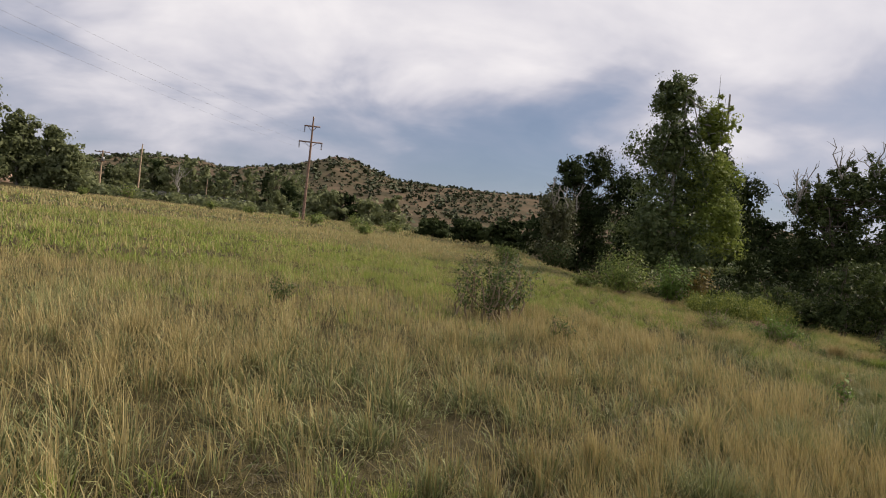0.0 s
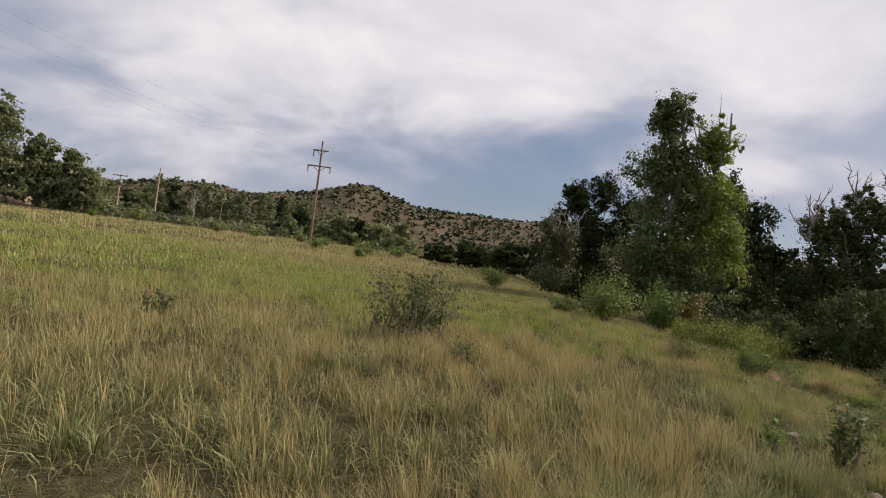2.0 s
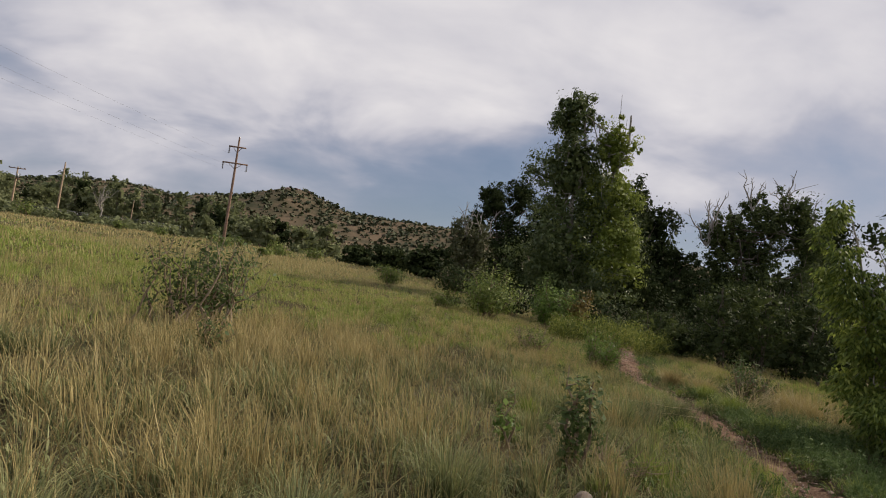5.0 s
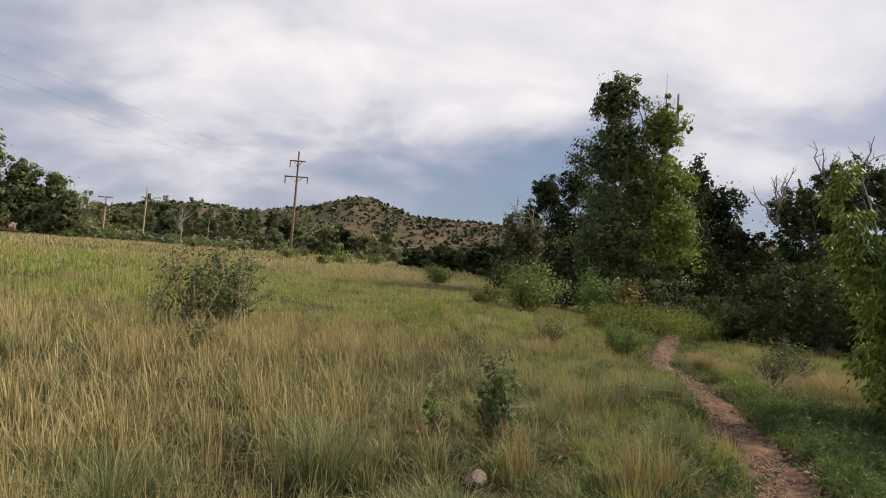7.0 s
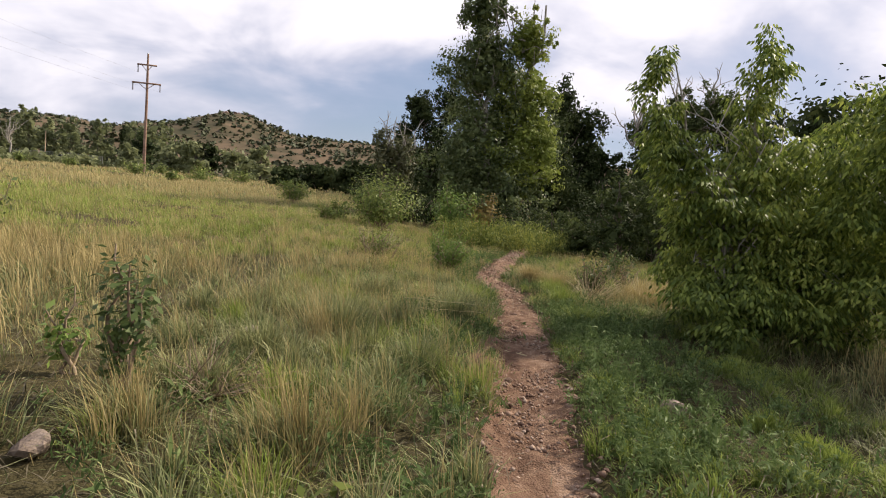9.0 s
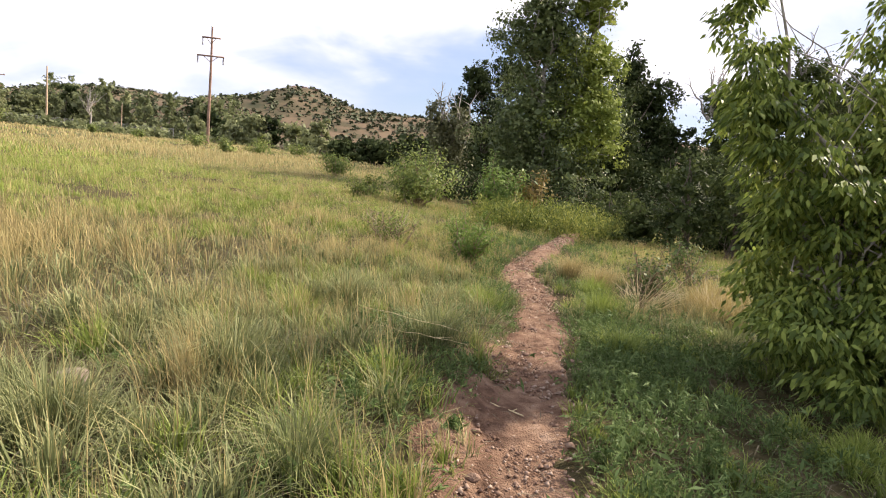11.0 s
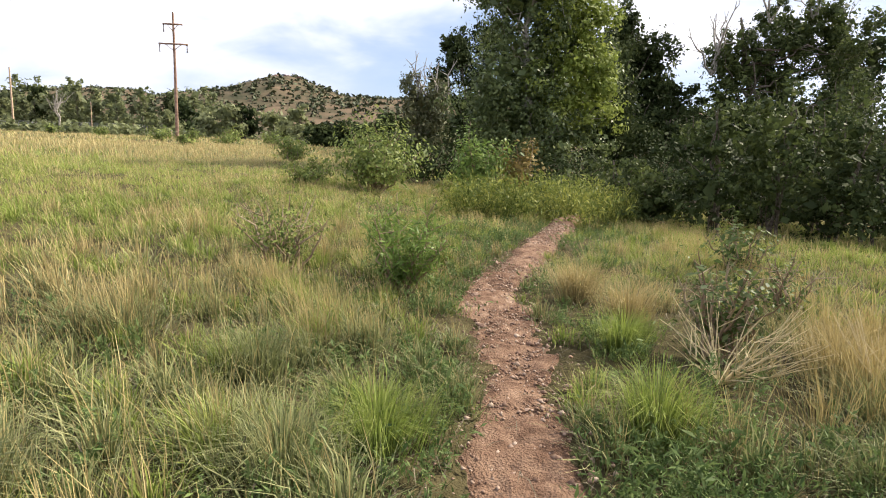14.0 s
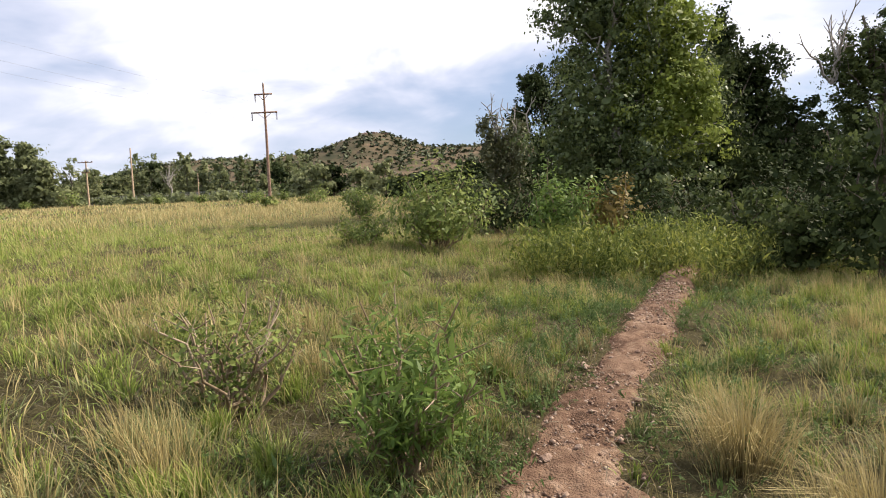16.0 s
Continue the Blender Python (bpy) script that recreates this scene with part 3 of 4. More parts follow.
def dead_sprays(parent, starts, mat, reach=2.6, r=0.05):
    for a in starts:
        a = np.array(a, float)
        for _ in range(4):
            shapes = []
            b = a + np.array([rng.normal(0, 0.28), rng.normal(0, 0.3), rng.uniform(0.6, 1.0)]) * reach
            line = limb_line(a, b, 0.1, 6)
            shapes.append(tube(line, list(np.linspace(r, r * 0.2, 6)), 4))
            for k in (2, 3, 4):
                e = line[k] + np.array([rng.normal(0, 0.3), rng.normal(0, 0.3), rng.uniform(0.1, 0.6)]) * reach * 0.35
                shapes.append(tube([line[k], (line[k] + e) / 2 + rng.normal(size=3) * 0.04, e], [r * 0.4, r * 0.25, r * 0.1], 4))
            shape("dead_branch", shapes, mat, parent, "bare grey dead branch")


def cottonwood():
    t = plant("cottonwood_tree", 7.85, 29.5, "tall cottonwood, dark green with its sunlit side painted yellow-green", "tree")
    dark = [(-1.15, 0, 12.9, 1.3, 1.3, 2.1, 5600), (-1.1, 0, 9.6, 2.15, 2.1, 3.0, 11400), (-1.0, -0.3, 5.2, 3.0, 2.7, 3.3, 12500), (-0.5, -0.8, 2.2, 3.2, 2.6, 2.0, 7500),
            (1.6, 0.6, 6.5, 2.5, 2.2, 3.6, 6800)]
    # lobes towards the sun, coloured lighter as if sunlit
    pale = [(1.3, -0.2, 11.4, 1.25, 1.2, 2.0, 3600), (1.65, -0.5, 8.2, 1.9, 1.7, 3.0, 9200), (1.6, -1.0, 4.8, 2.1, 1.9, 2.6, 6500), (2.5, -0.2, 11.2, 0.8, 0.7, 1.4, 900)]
    timber(t, [((-0.5, 0, -0.3), (-0.6, 0, 14.2)), ((0.6, 0.2, -0.3), (2.4, -0.2, 13.6))], dark + pale, 0.24, M["bark_pale"])
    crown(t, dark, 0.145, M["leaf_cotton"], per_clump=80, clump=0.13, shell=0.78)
    crown(t, pale, 0.14, M["leaf_cotton_sunlit"], per_clump=80, clump=0.13, shell=0.78, label="crown side painted sunlit yellow-green")
    shape("dead_branch", [tube([(1.7, -0.1, 11.6), (1.75, -0.1, 13.2), (1.7, -0.1, 14.9)], [0.035, 0.022, 0.008], 5)], M["bark"], t, "thin bare dead leader")
    shape("dead_branch", [tube([(2.2, 0, 11.4), (2.25, 0, 13.4)], [0.022, 0.008], 4)], M["bark"], t, "thin bare dead leader")


def simple_tree(name, x, y, label, lobes, leaf, mat, bark, r=0.2, trunks=None, dead=(), **more):
    t = plant(name, x, y, label, "tree")
    top = max(l[2] + l[5] * 0.2 for l in lobes)
    timber(t, trunks or [((0, 0, -0.3), (lobes[0][0], lobes[0][1], top))], lobes, r, bark)
    crown(t, lobes, leaf, mat, **more)
    if dead:
        dead_sprays(t, dead, M["bark_pale"], 3.6, 0.085)
    return t


cottonwood()
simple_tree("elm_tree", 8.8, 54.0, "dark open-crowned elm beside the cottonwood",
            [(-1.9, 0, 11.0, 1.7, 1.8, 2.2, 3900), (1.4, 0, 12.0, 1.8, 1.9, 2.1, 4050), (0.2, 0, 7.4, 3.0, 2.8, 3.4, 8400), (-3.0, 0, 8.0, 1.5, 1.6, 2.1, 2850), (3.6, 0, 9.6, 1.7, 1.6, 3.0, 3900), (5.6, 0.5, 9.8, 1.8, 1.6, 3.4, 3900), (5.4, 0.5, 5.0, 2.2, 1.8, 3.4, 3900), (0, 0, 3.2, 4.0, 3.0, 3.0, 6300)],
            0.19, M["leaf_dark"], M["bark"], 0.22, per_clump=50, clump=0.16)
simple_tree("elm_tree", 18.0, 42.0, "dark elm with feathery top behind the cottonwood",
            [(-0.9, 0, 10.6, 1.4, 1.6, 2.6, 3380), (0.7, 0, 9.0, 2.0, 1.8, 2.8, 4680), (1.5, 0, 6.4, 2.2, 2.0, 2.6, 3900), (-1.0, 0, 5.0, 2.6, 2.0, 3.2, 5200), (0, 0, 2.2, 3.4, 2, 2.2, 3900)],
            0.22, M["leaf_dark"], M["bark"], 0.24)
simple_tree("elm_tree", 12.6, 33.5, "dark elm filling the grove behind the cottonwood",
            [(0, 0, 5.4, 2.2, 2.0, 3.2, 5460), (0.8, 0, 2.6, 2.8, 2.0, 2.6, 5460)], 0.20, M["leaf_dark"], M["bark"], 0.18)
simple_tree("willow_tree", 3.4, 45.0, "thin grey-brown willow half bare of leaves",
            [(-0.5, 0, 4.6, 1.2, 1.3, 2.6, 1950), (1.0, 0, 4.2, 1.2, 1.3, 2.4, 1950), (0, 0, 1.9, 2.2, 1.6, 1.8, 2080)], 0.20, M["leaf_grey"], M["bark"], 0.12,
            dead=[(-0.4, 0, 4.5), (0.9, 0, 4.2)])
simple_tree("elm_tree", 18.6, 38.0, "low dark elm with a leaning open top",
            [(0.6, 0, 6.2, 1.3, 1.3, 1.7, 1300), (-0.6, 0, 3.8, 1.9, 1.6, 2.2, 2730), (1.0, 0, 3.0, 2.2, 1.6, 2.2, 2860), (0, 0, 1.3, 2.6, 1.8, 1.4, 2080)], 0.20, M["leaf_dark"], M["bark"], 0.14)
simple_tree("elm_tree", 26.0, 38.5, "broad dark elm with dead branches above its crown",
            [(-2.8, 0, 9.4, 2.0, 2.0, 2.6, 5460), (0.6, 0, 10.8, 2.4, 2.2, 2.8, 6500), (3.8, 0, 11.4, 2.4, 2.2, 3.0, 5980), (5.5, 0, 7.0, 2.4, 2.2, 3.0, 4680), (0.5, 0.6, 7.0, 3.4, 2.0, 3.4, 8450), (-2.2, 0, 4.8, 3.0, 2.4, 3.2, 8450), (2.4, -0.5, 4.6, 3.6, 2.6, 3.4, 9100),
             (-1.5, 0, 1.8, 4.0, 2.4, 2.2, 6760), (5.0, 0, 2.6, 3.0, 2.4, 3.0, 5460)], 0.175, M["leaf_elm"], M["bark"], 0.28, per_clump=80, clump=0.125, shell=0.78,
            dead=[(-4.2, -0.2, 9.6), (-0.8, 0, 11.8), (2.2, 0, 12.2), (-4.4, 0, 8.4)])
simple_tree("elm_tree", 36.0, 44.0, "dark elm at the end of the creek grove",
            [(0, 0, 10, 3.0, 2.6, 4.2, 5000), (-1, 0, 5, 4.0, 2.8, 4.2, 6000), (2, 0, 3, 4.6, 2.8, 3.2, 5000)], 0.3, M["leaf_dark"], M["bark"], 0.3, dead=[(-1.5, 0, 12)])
# added elm, placed to keep sun off the thicket
simple_tree("elm_tree", 20.5, 18.5, "broad dark elm added to shade the thicket",
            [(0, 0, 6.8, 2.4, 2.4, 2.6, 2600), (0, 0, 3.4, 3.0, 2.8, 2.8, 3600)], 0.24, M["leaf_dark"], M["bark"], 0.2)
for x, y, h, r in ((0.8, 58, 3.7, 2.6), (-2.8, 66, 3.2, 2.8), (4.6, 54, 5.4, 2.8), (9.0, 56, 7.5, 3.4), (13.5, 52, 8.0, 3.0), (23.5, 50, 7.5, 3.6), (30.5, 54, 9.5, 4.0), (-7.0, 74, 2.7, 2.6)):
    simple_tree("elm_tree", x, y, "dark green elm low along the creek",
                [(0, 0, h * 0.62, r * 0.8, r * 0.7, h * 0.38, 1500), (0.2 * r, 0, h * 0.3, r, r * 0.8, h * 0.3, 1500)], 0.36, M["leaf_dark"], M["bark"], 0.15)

# the wooded edge on the far side of the meadow
for x, y, h, r in ((-99, 96, 24, 7.0), (-91, 101, 20.5, 5.0), (-85.5, 104, 14.5, 4.6), (-81, 106, 12.5, 4.0), (-76, 104, 9.0, 3.6), (-104, 104, 16, 6.5), (-93, 118, 11, 4.5), (-101, 126, 12, 5.0), (-86, 162, 10.0, 4.4), (-97, 170, 11, 5.0), (-106, 160, 12, 5)):
    simple_tree("cottonwood_tree", x, y, "large leafy green tree at the meadow's wooded edge",
                [(0, 0, h * 0.72, r * 0.7, r * 0.7, h * 0.27, 1700), (-0.25 * r, 0, h * 0.45, r * 0.95, r * 0.8, h * 0.26, 2000), (0.3 * r, 0, h * 0.25, r, r * 0.8, h * 0.24, 1700)],
                0.55, M["far_leaf"], M["bark_pale"], 0.3)
for k in range(36):
    x = -92 + 2.2 * k + rng.uniform(-1.2, 1.2)
    y = 138 + rng.uniform(-6, 14)
    if k > 23:
        y -= 26
    h, r = rng.uniform(6.5, 13.0) * (1.0 if k < 24 else 0.62), rng.uniform(2.2, 3.8)
    simple_tree("elm_tree", x, y, "olive green tree in the valley below the hill",
                [(0, 0, h * 0.66, r * 0.75, r * 0.7, h * 0.33, 420), (0.2 * r, 0, h * 0.3, r, r * 0.8, h * 0.3, 420)], 0.6, M["leaf_dark"] if k % 6 == 1 else M["far_leaf"], M["bark"], 0.16)
snag = plant("dead_tree", -66.0, 128.0, "pale dead tree with bare forked branches", "tree")
shape("trunk", [tube(limb_line((0, 0, -0.2), (0.3, 0, 7.5), 0.08, 6), [0.25, 0.2, 0.17, 0.13, 0.1, 0.06], 7)], M["bark_pale"], snag)
dead_sprays(snag, [(0.1, 0, 3.0), (0.2, 0, 5.0), (-0.4, 0, 3.8)], M["bark_pale"], 4.4, 0.11)


def bush(name, x, y, r, tall, count, leaf, mat, label, stems=9, low=0.12, airy=0.12, category="bush", group="", aspect=0.5, droop=-0.2, lean=0.0, foot=0.04):
    """A bush of stems that fan out from the foot, with leaves gathered along them."""
    b = plant(name, x, y, label, category, group)
    tips, shapes = [], []
    for k in range(stems):
        a = 2 * np.pi * k / stems + rng.uniform(-0.4, 0.4)
        reach = r * rng.uniform(0.35, 1.0)
        top = tall * rng.uniform(0.62, 1.0) * (1.0 - 0.35 * (reach / r) ** 2)
        line = limb_line((rng.normal(0, foot) + math.cos(a) * reach * foot, rng.normal(0, foot) + math.sin(a) * reach * foot, -0.03), (math.cos(a) * reach + lean, math.sin(a) * reach, top), 0.1, 7)
        shapes.append(tube(line, list(np.linspace(0.018, 0.004, 7) * (0.6 + tall * 0.4)), 5))
        for j in range(5):
            s = line[2 + j % 4]
            e = s + np.array([rng.normal(0, 0.3), rng.normal(0, 0.3), rng.uniform(0.05, 0.4)]) * r * 0.7
            shapes.append(tube([s, (s + e) / 2, e], [0.006, 0.004, 0.002], 4))
            tips.append((s, e))
        tips.append((line[1 if low < 0.05 else 2], line[-1]))
        tips.append((line[4], line[-1]))
    shape("stem", shapes, M["twig"], b)
    pick = rng.integers(0, len(tips), count)
    u = rng.random(count)[:, None]
    A, B = np.array([t[0] for t in tips]), np.array([t[1] for t in tips])
    pts = A[pick] * (1 - u) + B[pick] * u + rng.normal(size=(count, 3)) * airy * r
    pts = pts[pts[:, 2] > low * tall]
    face = pts - np.array([lean * 0.5, 0, tall * 0.35])
    face = face / (np.linalg.norm(face, axis=1)[:, None] + 0.05) + np.array([0, 0, 0.3])
    v, f = leaves(pts, leaf, droop, aspect, face=face if aspect > 0.3 else None)
    part("foliage", mesh_of("foliage", v, f, mat), b)
    return b


bush("sumac_bush", -11.4, 4.6, 0.35, 0.75, 600, 0.05, M["leaf_bush"], "small dark bush in the meadow grass", 8)
bush("sumac_bush", -6.9, 6.2, 1.15, 1.9, 3200, 0.06, M["leaf_bush"], "airy grey-green bush in the tall meadow grass", 30, low=0.03, airy=0.06, foot=0.35)
bush("young_elm", -2.28, 0.33, 0.16, 1.2, 620, 0.05, M["leaf_bush"], "slim upright sapling with dark small leaves", 5, airy=0.3)
bush("young_elm", -2.75, 0.75, 0.12, 0.62, 160, 0.05, M["leaf_bright"], "short green sapling beside a taller one", 3, airy=0.3)
bush("sumac_bush", 1.05, 8.0, 0.52, 1.1, 3000, 0.072, M["leaf_bright"], "bright green leafy bush beside the path", 17, aspect=0.2, droop=0.5)
bush("rabbitbrush", -0.25, 8.75, 0.58, 1.05, 1700, 0.036, M["leaf_olive"], "thin grey-green bush among dry grass", 18, low=0.02, airy=0.16, foot=0.08)
bush("rabbitbrush", -6.0, 3.6, 0.35, 0.6, 420, 0.045, M["leaf_bush"], "small grey-green bush in dry grass", 9)
bush("willow_shrub", 0.6, 18.6, 1.5, 2.3, 5200, 0.10, M["leaf_olive"], "broad green shrub at the meadow's edge", 18, airy=0.16)
bush("willow_shrub", -1.2, 18.2, 0.7, 1.0, 1100, 0.09, M["leaf_olive"], "low dark shrub at the meadow's edge", 9)
bush("willow_shrub", 3.7, 20.4, 1.1, 2.9, 3000, 0.12, M["leaf_bright"], "green shrub in front of the tall cottonwood", 12, airy=0.17)
bush("sumac_bush", 5.0, 20.3, 0.75, 2.5, 1700, 0.12, M["leaf_red"], "shrub with leaves turning red and yellow", 10, airy=0.17)
bush("willow_shrub", -3.3, 28.5, 1.1, 1.3, 1500, 0.11, M["leaf_olive"], "round green shrub alone in the meadow", 11)
bush("rabbitbrush", 3.45, 6.5, 0.40, 1.0, 900, 0.045, M["leaf_bush"], "dark upright bush with bare brown stems", 16)
bush("rabbitbrush", 4.6, 7.4, 0.40, 0.75, 420, 0.04, M["leaf_bush"], "brown and green bush in dry grass", 12)
bush("young_elm", 5.6, 9.6, 0.5, 0.9, 700, 0.06, M["leaf_bush"], "dark small bush in dry grass", 9)
bush("sumac_bush", -1.2, -1.15, 0.16, 0.42, 160, 0.07, M["leaf_yellow"], "small yellow-green leafy plant by the path", 5, category="plant")
for x, y, r, tall in ((-50, 75, 1.7, 3.0), (-38.5, 75, 1.1, 1.4), (-33.5, 76, 1.1, 1.3), (-21.5, 62, 1.5, 1.6), (-15.5, 64, 1.6, 1.1), (-28.6, 83.0, 1.0, 1.3), (-14.0, 47.0, 0.8, 1.0), (-24, 80, 1.6, 1.6), (-57, 76, 1.0, 1.4), (-18.5, 78, 2.0, 2.4), (-12.5, 72, 1.8, 1.8)):
    bush("rabbitbrush", x, y, r, tall, 520, 0.22, M["leaf_olive"], "dark bush far across the meadow", 9, group="meadow bushes")
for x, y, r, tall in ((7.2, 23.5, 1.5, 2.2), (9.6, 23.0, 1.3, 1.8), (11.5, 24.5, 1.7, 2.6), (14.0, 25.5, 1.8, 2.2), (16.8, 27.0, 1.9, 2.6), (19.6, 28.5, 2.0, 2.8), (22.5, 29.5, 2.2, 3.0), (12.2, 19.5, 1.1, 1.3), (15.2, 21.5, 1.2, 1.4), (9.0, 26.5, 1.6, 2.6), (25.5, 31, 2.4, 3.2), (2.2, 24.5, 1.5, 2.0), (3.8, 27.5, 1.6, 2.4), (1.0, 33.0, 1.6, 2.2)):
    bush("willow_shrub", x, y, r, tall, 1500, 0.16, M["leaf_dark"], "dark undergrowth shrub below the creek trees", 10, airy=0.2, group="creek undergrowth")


def box_elder(x, y, spread, tall, count, lobes, label):
    """A many-stemmed box elder: drooping leaves of three to five leaflets."""
    t = plant("box_elder_tree", x, y, label, "tree")
    trunks = [((rng.normal(0, 0.12), rng.normal(0, 0.12), -0.1), (l[0] * 0.9, l[1] * 0.9, l[2] + l[5] * 0.8)) for l in lobes]
    timber(t, trunks, lobes, 0.038, M["bark_pale"], 7)
    pts = crown_points(lobes, 22, 0.125, 0.68)
    pts = pts[pts[:, 2] > 0.1]
    n = len(pts)
    az = rng.uniform(0, 2 * np.pi, n)
    out = np.stack([np.cos(az), np.sin(az), rng.uniform(-0.9, 0.1, n)], -1)
    vs = []
    side = np.stack([-np.sin(az), np.cos(az), np.zeros(n)], -1)
    for along, across, droop in ((0.13, 0, 0.5), (0.08, 0.06, 0.7), (0.08, -0.06, 0.7), (0.03, 0.055, 0.8), (0.03, -0.055, 0.8)):
        c = pts + out * along + side * across
        d = out * 0.8 + side * across * 12 + np.array([0, 0, -droop])
        d += rng.normal(size=(n, 3)) * 0.25
        d /= np.linalg.norm(d, axis=1)[:, None]
        w = np.cross(d, rng.normal(size=(n, 3)) * 0.7 + np.array([0, 0, 1.0]))
        w /= np.linalg.norm(w, axis=1)[:, None]
        s = rng.uniform(0.045, 0.08, n)[:, None]
        vs.append(np.stack([c, c + d * s * 0.45 + w * s * 0.27, c + d * s * 1.25 + np.array([0, 0, -0.012]), c + d * s * 0.45 - w * s * 0.27], 1).reshape(-1, 3))
    v = np.concatenate(vs)
    f = np.arange(len(v) // 4)[:, None] * 4 + np.array([0, 1, 2, 3])
    part("crown", mesh_of("crown", v, f, M["leaf_box"]), t)


box_elder(4.05, 3.65, 1.4, 4.2, 0,
          [(-1.32, 0, 2.95, 0.24, 0.26, 0.62, 260), (-1.05, 0, 2.25, 0.42, 0.45, 0.5, 560), (0.18, 0.1, 3.2, 0.32, 0.34, 0.75, 420), (0.95, 0.2, 2.3, 0.34, 0.32, 0.5, 200), (0.2, 0, 2.35, 0.62, 0.6, 0.5, 700), (-0.4, -0.1, 1.7, 0.68, 0.7, 0.55, 1400), (0.5, -0.1, 1.55, 0.85, 0.8, 0.7, 1500), (0.0, -0.05, 0.85, 0.9, 0.8, 0.6, 2200), (-0.75, -0.75, 0.5, 0.6, 0.6, 0.45, 800), (0.4, -0.8, 0.6, 0.8, 0.6, 0.55, 1100)],
          "young many-stemmed box elder with drooping light leaves")
box_elder(6.1, 4.3, 1.2, 3.2, 0, [(0.1, 0, 2.4, 0.7, 0.7, 0.8, 700), (0, 0, 1.5, 0.85, 0.85, 0.75, 1100), (-0.3, -0.2, 0.8, 0.9, 0.9, 0.7, 1000), (0.7, 0.2, 1.2, 0.8, 0.8, 0.9, 800)],
          "smaller box elder beside a taller one")


# out-of-view tree, added to throw shade over the path and weeds
box_elder(5.35, 2.3, 1.2, 3.2, 0, [(0, 0, 2.5, 1.1, 1.2, 0.9, 2600), (0, 0, 1.2, 1.2, 1.3, 0.9, 3400)],
          "unseen box elder added to shade the path")
# another out-of-view tree, added only for its shadow
box_elder(8.3, 4.6, 1.2, 3.2, 0, [(0, 0, 2.6, 0.9, 0.9, 1.0, 900), (0, 0, 1.3, 1.1, 1.1, 1.0, 1300)],
          "unseen box elder added farther off for more shade")


for x, y, r, tall in ((5.9, 18.9, 0.9, 1.3), (7.6, 16.4, 1.0, 1.5), (8.8, 15.7, 1.1, 1.6), (10.0, 15.2, 1.1, 1.9), (11.4, 14.9, 1.2, 1.8), (12.8, 15.4, 1.3, 2.1), (14.4, 16.0, 1.4, 2.2), (9.6, 18.2, 1.4, 2.2), (11.8, 18.0, 1.5, 2.5), (14.0, 18.8, 1.6, 2.7), (8.0, 19.0, 1.3, 1.9), (16.5, 18.5, 1.7, 2.6), (17.5, 21.5, 1.8, 3.0), (20.5, 23.5, 2.0, 3.2)):
    tall *= 1.0 + (0.4 + 0.7 * ((x * 3.7 + y * 1.3) % 1.0) if x > 8.5 else 0.0)
    shrub = plant("willow_shrub", x, y, "dark thicket shrub at the edge of the grove", "bush", "grove thicket")
    lobes = [(0, 0, tall * 0.62, r * 0.95, r * 0.9, tall * 0.42, 1500), (rng.uniform(-0.3, 0.3) * r, -0.25 * r, tall * 0.3, r, r * 0.9, tall * 0.32, 1300)]
    timber(shrub, [((rng.normal(0, 0.1), rng.normal(0, 0.1), -0.1), (rng.normal(0, 0.4), rng.normal(0, 0.3), tall * 0.9)) for _ in range(3)], lobes, 0.045, M["bark"], 4)
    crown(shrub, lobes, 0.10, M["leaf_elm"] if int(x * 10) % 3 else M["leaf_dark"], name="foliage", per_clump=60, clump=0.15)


# ---- grass ----
WALKED = [(-9.6, -7.4), (-6.6, -5.4), (-4.3, -4.1), (-2.3, -4.0), (-0.5, -1.8), (0.15, 0.0), (0.9, 2.6), (1.5, 5.0), (2.1, 8.1), (3.7, 12.3), (4.9, 15.2)]


def from_walk(x, y):
    best = np.full(x.shape, 1e9)
    for (ax, ay), (bx, by) in zip(WALKED[:-1], WALKED[1:]):
        dx, dy = bx - ax, by - ay
        t = np.clip(((x - ax) * dx + (y - ay) * dy) / (dx * dx + dy * dy), 0, 1)
        best = np.minimum(best, np.hypot(x - ax - t * dx, y - ay - t * dy))
    return best


def ahead(x, y):
    """The land that lies before someone on the walk, and not behind or beside."""
    before = np.zeros(x.shape, bool)
    for ax, ay in WALKED:
        before |= (y - ay > 0.2) & (np.abs(x - ax) < 1.6 * (y - ay) + 0.8)
    return before


def bare(x, y):
    """How bare of grass the place is: the path and its trodden edge."""
    d = np.abs(x - trail_x(y)) + 0.16 * (lattice(x, y, 0.5, 31) - 0.5)
    worn = 0.65 * np.exp(-((x - trail_x(y) + 0.62) / 0.3) ** 2 - ((y - 1.9) / 1.6) ** 2)
    weedy = 0.82 * np.exp(-((x - trail_x(y) - 1.0) / 0.7) ** 4) * (0.4 + 0.6 * lattice(x, y, 0.8, 61))
    return np.maximum(np.maximum(smooth((0.41 - d) / 0.2), worn), weedy) * (y < 16)


def elder_shade(x, y):
    """The weedy ground by the box elders; straw grass is cut to deepen their shade."""
    off = x - trail_x(y)
    return smooth((off - 0.1) / 0.3) * smooth((3.0 - off) / 0.6) * smooth((y + 1.6) / 1.0) * smooth((5.0 - y) / 1.2)


